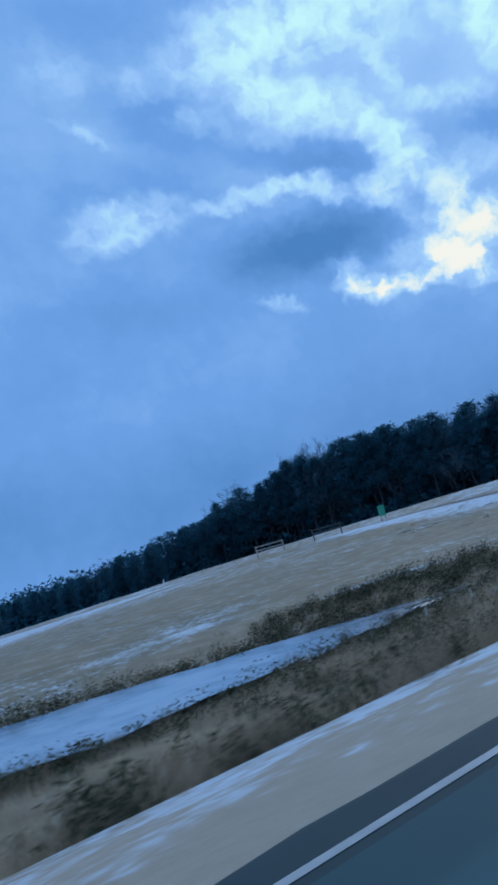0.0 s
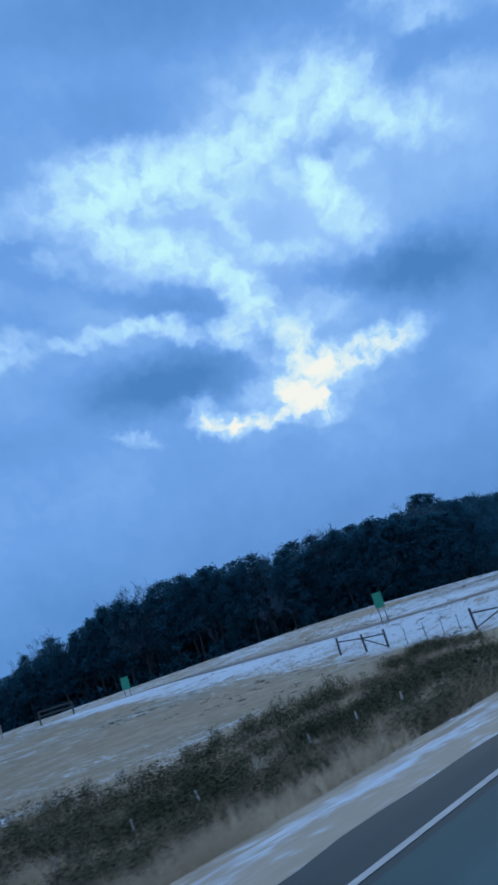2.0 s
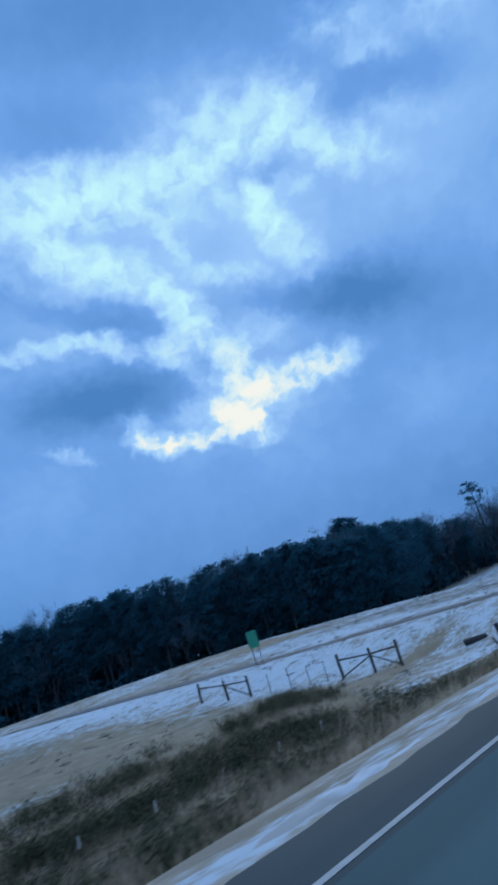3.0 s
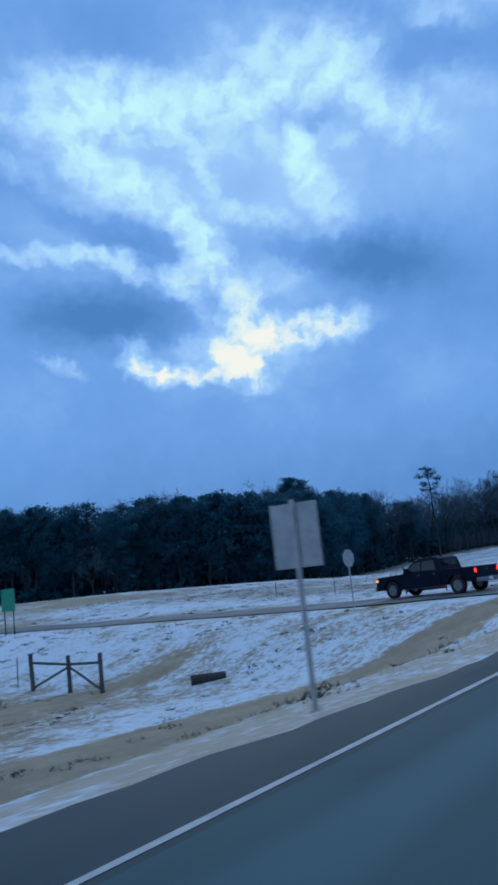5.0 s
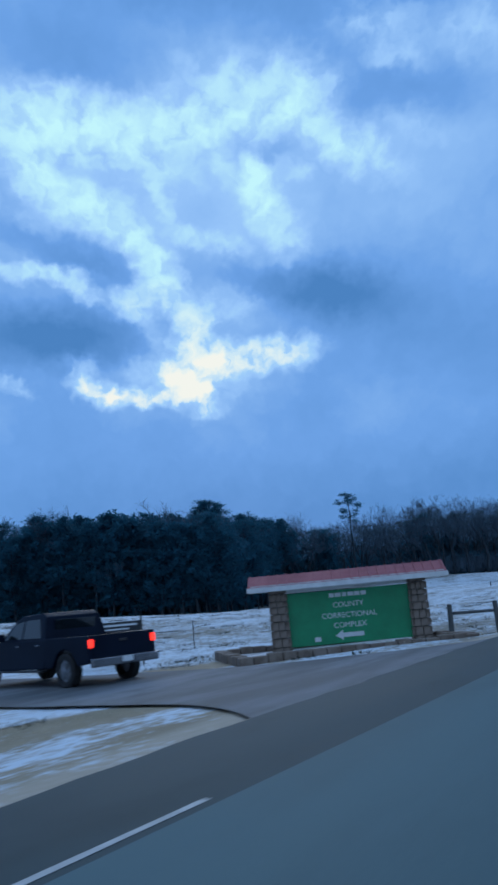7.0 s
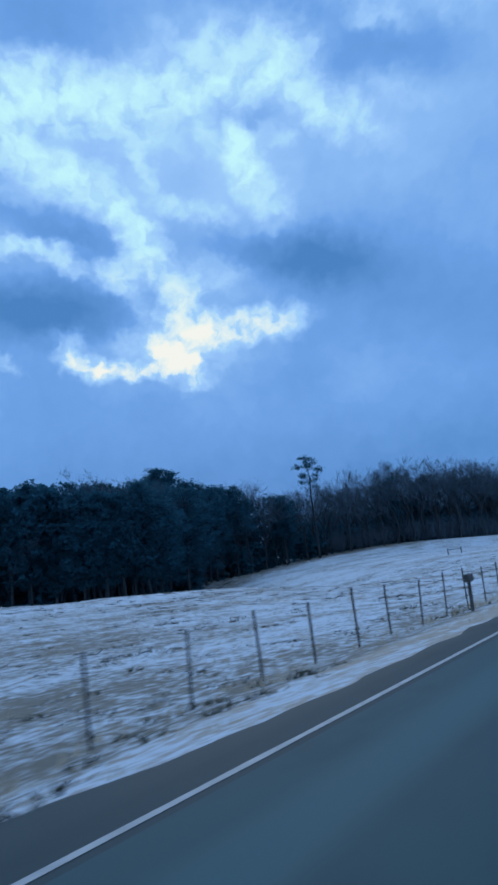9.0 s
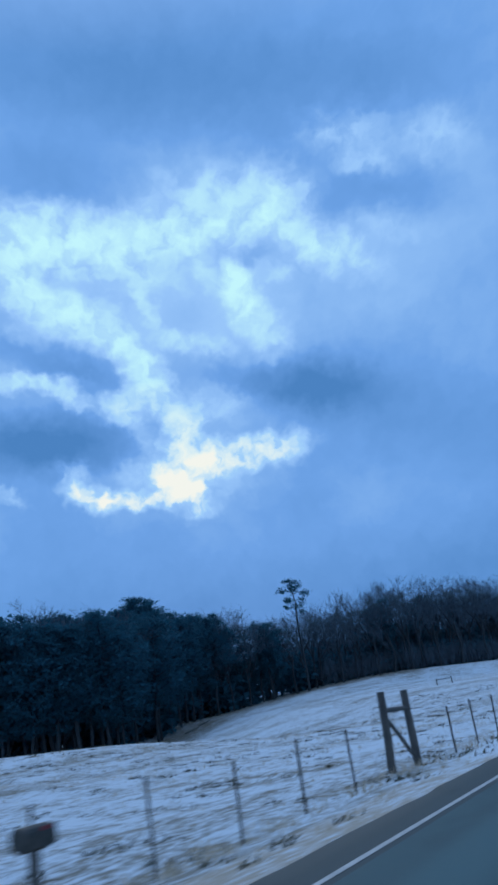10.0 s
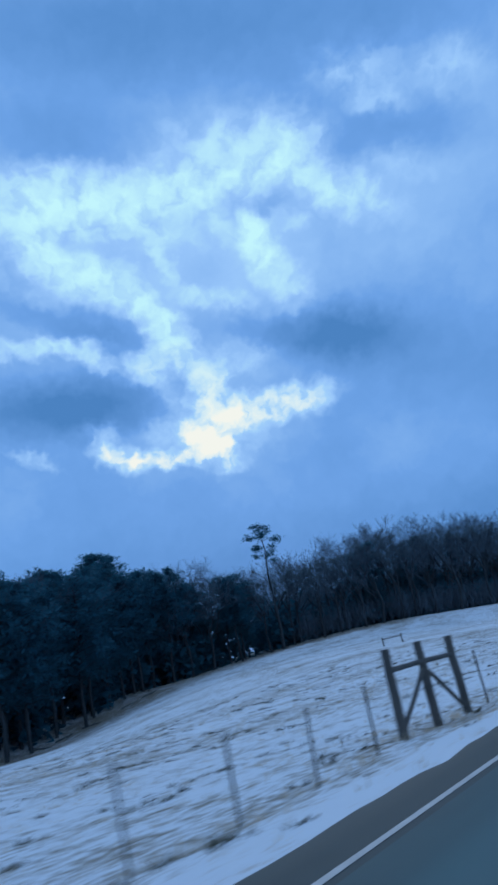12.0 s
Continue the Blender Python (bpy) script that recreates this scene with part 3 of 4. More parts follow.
        faces.append((i, i + 1, i + 2))


def loose(name, verts, faces, mat):
    me = bpy.data.meshes.new(name)
    me.from_pydata([tuple(v) for v in verts], [], faces)
    me.materials.append(mat)
    return me


def pine(seed, h, crown_from, spread, top_flat, dense=1.0, count=13, leaf=1.0, clump=1.0, along=(0.4, 0.7, 1.0)):
    """A pine: bare lower trunk, limbs, crown of needle clumps. Returns the trunk and crown meshes."""
    rnd = random.Random(seed)
    bm = bmesh.new()
    lean = [(rnd.uniform(-0.3, 0.3) * k, rnd.uniform(-0.3, 0.3) * k, h * k / 5) for k in range(6)]
    tube(bm, lean, [h * 0.0125 * (1 - 0.85 * k / 5) + 0.03 for k in range(6)], 7)
    verts, faces = [], []
    n = int((34 + h * 1.2) * dense)
    for i in range(n):
        f = crown_from + (1 - crown_from) * (i + rnd.random()) / n
        k = min(int(f * 5), 4)
        base = Vector(lean[k]).lerp(Vector(lean[k + 1]), f * 5 - k)
        u = (f - crown_from) / (1 - crown_from)
        if top_flat:
            reach = spread * (0.3 + 0.85 * math.sin(math.pi * (u * 0.86 + 0.14)) ** 0.6) * rnd.uniform(0.55, 1.1)
        else:
            reach = spread * (1.02 - u) ** 0.75 * rnd.uniform(0.55, 1.15) + 0.5
        a = i * 2.4 + rnd.uniform(-0.5, 0.5)
        end = base + Vector((math.cos(a) * reach, math.sin(a) * reach, reach * rnd.uniform(-0.05, 0.35)))
        tube(bm, [base, base.lerp(end, 0.55) + Vector((0, 0, 0.12 * reach)), end], [0.07 + 0.01 * reach, 0.05, 0.02], 3)
        for q in along:
            tuft(verts, faces, rnd, base.lerp(end, q), clump * (1.05 + 0.13 * reach) * rnd.uniform(0.7, 1.2), count, 0.62, leaf)
    tuft(verts, faces, rnd, lean[5], 1.3, 2 * count, 0.7, leaf)
    trunk = bpy.data.meshes.new("trunk")
    bm.to_mesh(trunk)
    bm.free()
    trunk.materials.append(M_BARK)
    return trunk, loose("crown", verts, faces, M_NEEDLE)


def bare(seed, h, top_level=5):
    """A leafless tree: trunk with its forks, and a rounded crown of fine twigs."""
    rnd = random.Random(seed)
    bm = bmesh.new()
    verts, faces = [], []

    def shoot(p, e, r):
        """A thin branch, a blade as wide as it is thick."""
        way = (e - p).normalized()
        u = way.orthogonal().normalized()
        v = way.cross(u)
        i = len(verts)
        u = u * math.cos(6 * p.x) + v * math.sin(6 * p.x)
        verts.extend((p - r * u, p + r * u, e + 0.45 * r * u, e - 0.45 * r * u))
        faces.append((i, i + 1, i + 2, i + 3))

    def grow(p, way, length, r, level):
        e = p + way * length
        if level < 2:
            q = p + way * length * 0.5 + Vector((rnd.gauss(0, 1), rnd.gauss(0, 1), 0)) * length * 0.05
            tube(bm, [p, q, e], [r, r * 0.82, r * 0.62], 6 if level == 0 else 4)
        else:
            shoot(p, e, max(r, 0.022))
        if level >= top_level - 1:
            for _ in range(4):
                f = p.lerp(e, rnd.uniform(0.2, 1.0))
                w = (way + Vector((rnd.gauss(0, 0.55), rnd.gauss(0, 0.55), rnd.gauss(0.1, 0.45)))).normalized()
                side = w.orthogonal().normalized() * 0.022
                i = len(verts)
                verts.extend((f - side, f + side, f + w * rnd.uniform(0.7, 1.7)))
                faces.append((i, i + 1, i + 2))
        if level >= top_level:
            return
        for _ in range(4 if level == 1 else 3):
            side = Matrix.Rotation(rnd.uniform(0, 6.283), 3, way) @ way.orthogonal().normalized()
            w = (way * rnd.uniform(0.75, 1.1) + side * rnd.uniform(0.45, 1.0) + Vector((0, 0, 0.16))).normalized()
            grow(p.lerp(e, rnd.uniform(0.5, 1.0)), w, length * rnd.uniform(0.52, 0.76), r * rnd.uniform(0.42, 0.58), level + 1)

    grow(Vector((0, 0, -0.3)), Vector((rnd.uniform(-0.05, 0.05), rnd.uniform(-0.05, 0.05), 1)).normalized(), h * 0.40, h * 0.013, 0)
    trunk = bpy.data.meshes.new("trunk")
    bm.to_mesh(trunk)
    bm.free()
    trunk.materials.append(M_BARK)
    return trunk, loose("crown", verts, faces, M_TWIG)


def plant(name, meshes, x, y, scale, turn, label, group, sink=0.2):
    base = new(name)
    base.matrix_world = Matrix.LocRotScale((x, y, land(x, y) - sink), Euler((0, 0, turn)), (scale, scale, scale))
    for nm, me in zip(("trunk", "crown"), meshes):
        o = new(nm, me)
        o.parent = base
    return tagged(base, label, "tree", group=group)


PINES = [pine(10 + k, 30, 0.28 + 0.09 * (k % 3), 5.0 + 0.6 * (k % 4), k % 3 != 2, 1.15, 26, 0.50) for k in range(6)]
DEEP = [pine(20 + k, 30, 0.25, 5.4, k % 3 != 2) for k in range(4)]
BARES = [bare(40 + k, 28) for k in range(5)]
THIN = [bare(50 + k, 28, 4) for k in range(3)]
PINE_LABEL = "dark green pine with bare lower trunk in the wood"
BARE_LABEL = "leafless grey-brown tree standing in the wood edge"
rnd = random.Random(5)
fx, fy = [p[0] for p in FRONT], [p[1] for p in FRONT]
lengths = [0.0]
for a, c in zip(FRONT, FRONT[1:]):
    lengths.append(lengths[-1] + math.dist(a, c))
far_trunks, far_crowns = [], []


def joined(name, items, mat, label):
    """Many copies of meshes in one mesh, for what stands too deep in the wood to be told apart."""
    cos, tris, base = [], [], 0
    for me, m in items:
        co = np.empty(len(me.vertices) * 3, dtype=np.float32)
        me.vertices.foreach_get("co", co)
        r = np.array(m, dtype=np.float32)
        co = co.reshape(-1, 3) @ r[:3, :3].T + r[:3, 3]
        me.calc_loop_triangles()
        idx = np.empty(len(me.loop_triangles) * 3, dtype=np.int32)
        me.loop_triangles.foreach_get("vertices", idx)
        cos.append(co)
        tris.append(idx.reshape(-1, 3) + base)
        base += len(co)
    out = bpy.data.meshes.new(name)
    out.from_pydata(np.concatenate(cos), [], np.concatenate(tris))
    out.materials.append(mat)
    return tagged(new(name, out), label, "wood", kind="stuff")


TOPS = (4, 10, 19, 33, 31, 25, 28, 30, 31, 38, 36, 35, 34, 33)
for rowi, (off, gap) in enumerate(((3.0, 6.8), (8, 6.8), (14, 7.5), (22, 7.0), (34, 8.0), (52, 9.5))):
    s = rnd.uniform(0, 4)
    while s < lengths[-1] - 5:
        x, y = float(np.interp(s, lengths, fx)), float(np.interp(s, lengths, fy))
        x2, y2 = float(np.interp(s + 4, lengths, fx)), float(np.interp(s + 4, lengths, fy))
        t = Vector((x2 - x, y2 - y)).normalized()
        o = off + rnd.uniform(-2.5, 2.5)
        x, y = x - t.y * o, y + t.x * o
        far_side = step(s, lengths[7], lengths[8] + 8)
        is_bare = rnd.random() < (0.2 + 0.35 * (rowi > 1) + (0.36 if rowi > 1 else 0.6) * far_side if rowi else 0.1 + 0.87 * far_side)
        top = float(np.interp(s, lengths, TOPS)) + 0.10 * off * (1 - 0.5 * far_side)
        size = rnd.uniform(0.86, 1.04) * max(top - land(x, y), 5) / 30
        size *= (1.36 if s < lengths[5] else 1.26) if is_bare and rowi > 1 else 1.0 + 0.16 * far_side if is_bare else 0.96 - 0.20 * far_side
        sort = (THIN if is_bare else DEEP) if rowi > 2 else (BARES if is_bare else PINES)
        pick, turn = sort[rnd.randrange(len(sort))], rnd.uniform(0, 6.28)
        if rowi > 2:
            m = Matrix.LocRotScale((x, y, land(x, y) - 0.2), Euler((0, 0, turn)), (size, size, size))
            far_trunks.append((pick[0], m))
            (far_trunks if is_bare else far_crowns).append((pick[1], m))
        elif is_bare:
            plant("bare_tree", pick, x, y, size, turn, BARE_LABEL, "bare trees of the wood")
        else:
            plant("pine_tree", pick, x, y, size, turn, PINE_LABEL, "pines of the wood")
        s += gap * rnd.uniform(0.7, 1.3) * (1.5 if s < lengths[2] else 1.0)
joined("wood_trunks", far_trunks, M_TWIG, "grey trunks and bare twigs deep in the wood")
joined("wood_crowns", far_crowns, M_NEEDLE, "dark pine crowns deep in the wood")
ROUND = pine(77, 46, 0.66, 7.6, True, 0.8, 60, 0.50, 1.0, (0.55, 0.8, 1.0))
plant("pine_tree", ROUND, -183, 351.5, 0.97, 0.3, "tall pine with a broad rounded crown above the wood", "")
LONE = pine(78, 36, 0.70, 4.4, True, 0.20, 60, 0.55, 0.95, (0.8, 1.05))
plant("pine_tree", LONE, -121.5, 356, 0.98, 1.0, "slender tall pine with a small layered crown at the field edge", "")
BIG = bare(91, 34)
plant("bare_tree", BIG, -229, 212, 1.0, 0.5, "large leafless tree rising over the wood", "")

# shade-grown brush that closes the wood between the trunks
verts, faces, stems, stem_faces = [], [], [], []
s = 0.0
while s < lengths[-1]:
    x, y = float(np.interp(s, lengths, fx)), float(np.interp(s, lengths, fy))
    x2, y2 = float(np.interp(s + 4, lengths, fx)), float(np.interp(s + 4, lengths, fy))
    t = Vector((x2 - x, y2 - y)).normalized()
    for o in (5, 12, 22, 34, 48, 60) if s > lengths[8] or s < lengths[4] else (10, 17, 26, 36, 48, 60) if s > lengths[6] + 8 else (26, 36, 48, 60):
        px, py = x - t.y * (o + rnd.uniform(-4, 4)), y + t.x * (o + rnd.uniform(-4, 4))
        z = land(px, py)
        for _ in range(5):
            if s > lengths[8] + 6:
                for _ in range(26):
                    c = Vector((px + rnd.uniform(-3, 3), py + rnd.uniform(-3, 3), z + rnd.uniform(0, 3 + 0.22 * o)))
                    w = Vector((rnd.uniform(-1, 1), rnd.uniform(-1, 1), 0)) * 0.06
                    i = len(stems)
                    stems.extend([c - w, c + w, c + Vector((rnd.gauss(0, 1.2), rnd.gauss(0, 1.2), rnd.uniform(3, 7)))])
                    stem_faces.append((i, i + 1, i + 2))
            if s < lengths[8] + 6 or o > 8:
                tuft(verts, faces, rnd, (px + rnd.uniform(-2, 2), py + rnd.uniform(-2, 2), z + rnd.uniform(0.6, (6 + o * 0.33) if s < lengths[8] + 6 else 4 + 0.22 * o)), 3.6, 18, 0.9, 0.75)
    s += 2.4
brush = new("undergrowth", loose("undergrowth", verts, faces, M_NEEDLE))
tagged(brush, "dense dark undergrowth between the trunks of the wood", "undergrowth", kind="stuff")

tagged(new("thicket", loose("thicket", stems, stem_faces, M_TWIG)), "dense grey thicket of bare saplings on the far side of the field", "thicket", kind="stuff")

# ploughed snow left along the verge
rows = []
for k in range(230):
    y = -16 + 0.33 * k
    mid = -6.12 + 1.25 * step(y, 14, 34) - 0.45 * step(y, 37, 44) + 0.10 * noise.noise((y * 0.4, 0, 3))
    wide = 0.22 * (0.62 + 1.0 * noise.noise((y * 0.55, 4, 0)) + 0.6 * noise.noise((y * 1.9, 4, 2)) + 0.5 * noise.noise((y * 5.1, 4, 6))) * step(y, -16, -12) * (1 - step(y, 46, 51)) * (0.5 + 0.5 * step(y, 9, 22))
    wide = max(wide, 0.02)
    high = 0.08 * wide / 0.27 * (1 + 0.8 * noise.noise((y * 2.3, 7, 1)))
    row = []
    for j in range(7):
        u = j / 3 - 1
        x = mid + wide * u * (1 + 0.25 * noise.noise((y * 2.7, j * 1.7, 5)))
        row.append((x, y, land(x, y) - 0.02 + max(high, 0.02) * (1 - u * u) * (1 + 0.6 * noise.noise((y * 3.9, j * 2.1, 9)))))
    rows.append(row)
snowbank = sheet("snow_bank", rows, M_SNOW)
tagged(snowbank, "low ragged ridge of old ploughed snow along the verge", "snow", kind="stuff")

# ---- helpers for the things ----


def box(bm, size, at=(0, 0, 0), bevel=0.0, turn=None):
    """A box added to bm, with its edges rounded off."""
    made = bmesh.ops.create_cube(bm, size=1.0)["verts"]
    m = Matrix.Translation(at) @ (turn.to_4x4() if turn else Matrix()) @ Matrix.Diagonal((*size, 1))
    bmesh.ops.transform(bm, matrix=m, verts=made)
    if bevel:
        edges = list({e for v in made for e in v.link_edges})
        bmesh.ops.bevel(bm, geom=edges, offset=bevel, segments=2, affect="EDGES", profile=0.6)


def boxed(size, at=(0, 0, 0), bevel=0.01, turn=None):
    bm = bmesh.new()
    box(bm, size, at, bevel, turn)
    return bm


def rod(p, q, r0, r1=None, sides=8, bend=0.0, seed=0):
    """A round, slightly crooked bar from p to q with closed ends."""
    bm = bmesh.new()
    p, q = Vector(p), Vector(q)
    rnd = random.Random(seed)
    pts = [p.lerp(q, k / 4) + Vector((rnd.uniform(-1, 1), rnd.uniform(-1, 1), 0)) * bend * (k % 4 > 0) for k in range(5)]
    r1 = r0 if r1 is None else r1
    tube(bm, pts, [r0 + (r1 - r0) * k / 4 for k in range(5)], sides)
    bottom = [v for v in bm.verts if (v.co - p).length <= r0 * 1.01]
    if len(bottom) == sides:
        bm.faces.new(bottom[::-1])
    return bm


def anchor(name, x, y, turn=0.0, z=None, label="", category="", group=""):
    ob = new(name)
    ob.matrix_world = pose(x, y, land(x, y) if z is None else z, 0, 0, turn)
    return tagged(ob, label, category, group)


def letters(text, size, mat, parent, at, name="lettering"):
    cu = bpy.data.curves.new("text", "FONT")
    cu.body, cu.size, cu.extrude, cu.align_x = text, size, 0.006, "CENTER"
    tmp = new("text", cu)
    me = bpy.data.meshes.new_from_object(tmp.evaluated_get(bpy.context.evaluated_depsgraph_get()))
    bpy.data.objects.remove(tmp)
    me.transform(Matrix.Translation(at) @ pose(0, 0, 0, 90))
    me.materials.clear()
    me.materials.append(mat)
    ob = new(name, me)
    ob.parent = parent
    return ob


# ---- entrance sign: stone pillars, green board, red roof ----
SIGN_TURN = math.degrees(math.atan2(2.25, 4.4))
sign = anchor("entrance_sign", -10.9, 96.9, SIGN_TURN, -0.62, "roofed green entrance sign between two brown stone pillars", "sign")
part("board", boxed((4.1, 0.12, 1.72), (0, 0, 1.28), 0.015), M_GREEN, sign, "dark green painted board")
part("header", boxed((4.1, 0.16, 0.28), (0, 0, 2.30), 0.01), M_TRIM, sign, "white painted board under the roof")
for x in (-2.29, 2.29):
    core = part("pillar", boxed((0.42, 0.42, 2.46), (x, 0, 1.22), 0.02), M_MORTAR, sign, "brown fieldstone pillar")
    r = random.Random(int(x * 10))
    z = -0.02
    while z < 2.30:
        h = r.uniform(0.17, 0.30)
        flare = 1.0 + 0.16 * (1 - min(z / 2.3, 1)) ** 1.5
        for face in range(4):
            w0 = -0.235
            while w0 < 0.15:
                w = min(r.uniform(0.16, 0.30), 0.235 - w0)
                q = Matrix.Rotation(face * math.pi / 2, 4, "Z")
                at = q @ Vector((w0 + w / 2, -0.225 * flare, 0))
                st = part("stone", boxed((w * 0.93, 0.13 + r.uniform(0, 0.03), h * 0.92), (0, 0, 0), 0.022), M_STONE, core)
                st.matrix_local = Matrix.Translation((x + at.x, at.y, z + h / 2)) @ q
                w0 += w
        z += h


def gable():
    bm = bmesh.new()
    half, reach, eave, ridge, thick = 3.22, 0.78, 2.42, 2.80, 0.05
    section = [(-reach, eave), (0, ridge), (reach, eave), (reach, eave - thick), (0, ridge - thick * 1.2), (-reach, eave - thick)]
    rows = [[bm.verts.new((x, y, z)) for y, z in section] for x in (-half, half)]
    for k in range(6):
        bm.faces.new((rows[0][k], rows[0][(k + 1) % 6], rows[1][(k + 1) % 6], rows[1][k]))
    bm.faces.new(rows[0])
    bm.faces.new(rows[1][::-1])
    bmesh.ops.recalc_face_normals(bm, faces=bm.faces)
    return bm


roof = part("roof", gable(), M_ROOF, sign, "red ribbed metal gable roof")
for k in range(22):
    x = -3.15 + 6.3 * k / 21
    for side in (-1, 1):
        bm = boxed((0.035, 0.86, 0.03), (0, 0, 0), 0.008)
        rib = part("roof_rib", bm, M_ROOF, roof)
        rib.matrix_local = pose(x, side * 0.39, 2.628, -side * 26.0)
for side in (-1, 1):
    part("fascia", boxed((6.5, 0.04, 0.16), (0, side * 0.80, 2.35), 0.008), M_TRIM, roof, "white painted fascia board")
for x in (-3.2, 3.2):
    bm = bmesh.new()
    tri = [bm.verts.new(c) for c in ((x - 0.02, -0.80, 2.28), (x - 0.02, 0.80, 2.28), (x - 0.02, 0, 2.74))]
    tri2 = [bm.verts.new(c.co + Vector((0.04, 0, 0))) for c in tri]
    bm.faces.new(tri)
    bm.faces.new(tri2[::-1])
    for i in range(3):
        bm.faces.new((tri[i], tri[(i + 1) % 3], tri2[(i + 1) % 3], tri2[i]))
    bmesh.ops.recalc_face_normals(bm, faces=bm.faces)
    part("gable_end", bm, M_TRIM, roof, "white painted gable end")
part("soffit", boxed((6.3, 1.44, 0.04), (0, 0, 2.30 + 0.16), 0.005), M_TRIM, roof, "white boarded underside")
for k, w in enumerate((0.16, 0.2, 0.13, 0.2, 0.17, 0.18)):
    part("text_bar", boxed((w, 0.012, 0.13), (-0.52 + 0.21 * k, -0.067, 1.98), 0.003), M_TEXT, sign)
letters("COUNTY", 0.24, M_TEXT, sign, (0.0, -0.066, 1.58))
letters("CORRECTIONAL", 0.24, M_TEXT, sign, (0.0, -0.066, 1.24))
letters("COMPLEX", 0.24, M_TEXT, sign, (0.0, -0.066, 0.92))
bm = bmesh.new()
outline = [(-0.52, 0), (-0.26, 0.16), (-0.26, 0.07), (0.42, 0.07), (0.42, -0.07), (-0.26, -0.07), (-0.26, -0.16)]
front = [bm.verts.new((x, -0.074, 0.68 + z)) for x, z in outline]
rear = [bm.verts.new((x, -0.062, 0.68 + z)) for x, z in outline]
bm.faces.new(front)
for i in range(7):
    bm.faces.new((front[i], rear[i], rear[(i + 1) % 7], front[(i + 1) % 7]))
part("arrow", bm, M_TEXT, sign, "white arrow pointing left")
part("emblem", boxed((0.2, 0.012, 0.14), (-1.1, -0.067, 0.60), 0.004), M_TEXT, sign)

bed = anchor("planter", -10.85, 95.75, 41.5, -0.66, "low brown stone planter wall with snow round the sign", "planter")
for at in (-2.2, 2.2):
    for k in range(17):
        r = random.Random(k * 7 + int(at * 10))
        w = 7.3 / 17
        part("stone", boxed((w * 0.95, 0.36 * r.uniform(0.9, 1.1), 0.62 * r.uniform(0.88, 1.08)), (-3.65 + w * (k + 0.5), at + r.uniform(-0.03, 0.03), 0.26), 0.035), M_STONE, bed)
for x in (-3.5, 3.5):
    for k in range(9):
        r = random.Random(k * 5 + int(x * 10))
        part("stone", boxed((0.36 * r.uniform(0.9, 1.1), 0.44, 0.60 * r.uniform(0.88, 1.08)), (x, -1.8 + 0.45 * k, 0.26), 0.035), M_STONE, bed)
part("soil", boxed((6.8, 4.2, 0.30), (0, 0, 0.22), 0.05), M_SNOW, bed, "bare soil under old snow")

# ---- road signs ----


def octagon(r, thick):
    bm = bmesh.new()
    ring = [(r * math.cos(math.radians(22.5 + 45 * k)), r * math.sin(math.radians(22.5 + 45 * k))) for k in range(8)]
    a = [bm.verts.new((thick / 2, y, z)) for y, z in ring]
    c = [bm.verts.new((-thick / 2, y, z)) for y, z in ring]
    bm.faces.new(a)
    bm.faces.new(c[::-1])
    for k in range(8):
        bm.faces.new((a[k], c[k], c[(k + 1) % 8], a[(k + 1) % 8]))
    return bm


stop = anchor("stop_sign", -18.5, 83.5, -10, None, "eight-sided road sign seen from its grey metal back", "road sign")
plate = part("plate", octagon(0.44, 0.02), M_GALV, stop)
plate.matrix_local = pose(0, 0, 2.42)
part("post", rod((-0.03, 0, -0.3), (-0.03, 0, 2.7), 0.035, sides=6), M_GALV, stop)
for z in (2.2, 2.65):
    part("bolt", rod((-0.02, 0, z), (0.03, 0, z), 0.015, sides=6), M_GALV, stop)

rsign = anchor("road_sign", -5.0, 56.6, 8, None, "rectangular road sign with bare grey metal back on a post", "road sign")
plate = part("plate", boxed((0.61, 0.012, 0.77), (0, 0.03, 2.02), 0.004), M_GALV, rsign)
part("post", boxed((0.06, 0.035, 2.75), (0, 0, 1.07), 0.006), M_GALV, rsign)
for z in (1.78, 2.26):
    part("bolt", rod((0, -0.03, z), (0, 0.0, z), 0.012, sides=6), M_GALV, rsign)


def green_sign(x, y, turn, w, h, low, label):
    ob = anchor("green_sign", x, y, turn, None, label, "road sign", "green signs on the crest")
    part("panel", boxed((w, 0.04, h), (0, -0.05, low + h / 2), 0.02), M_TEAL, ob)
    for sx in (-0.32, 0.32):
        part("post", boxed((0.07, 0.05, low + h), (sx * w, 0, (low + h) / 2 - 0.1), 0.008), M_BARK, ob)
    return ob


green_sign(-72.3, 75.0, 48, 0.85, 1.35, 0.75, "small green panel sign on two posts on the crest")
green_sign(-44.0, 83.9, 34, 0.9, 1.45, 1.5, "teal green panel sign on posts beside the side road")

banner = anchor("banner", -19.7, 95.2, 26, None, "black advertising banner with a red corner stretched between posts", "banner")
part("sheet", boxed((2.35, 0.03, 1.36), (0, 0, 0.86), 0.01), M_BLACK, banner)
part("print", boxed((0.62, 0.012, 0.72), (0.78, -0.018, 0.62), 0.004), M_RED, banner, "dull red print")
for w, h, x, z in ((2.1, 0.07, 0, 1.46), (1.5, 0.05, 0, 1.32), (0.7, 0.11, 0.05, 1.14), (1.4, 0.05, 0.0, 0.95), (0.5, 0.05, -0.7, 0.4), (0.4, 0.06, 0.1, 0.42)):
    part("text_bar", boxed((w, 0.008, h), (x, -0.018, z), 0.002), M_TEXT, banner)
for x in (-1.2, 1.2):
    part("post", rod((x, 0.03, -0.3), (x, 0.03, 1.75), 0.035, sides=6), M_TPOST, banner)
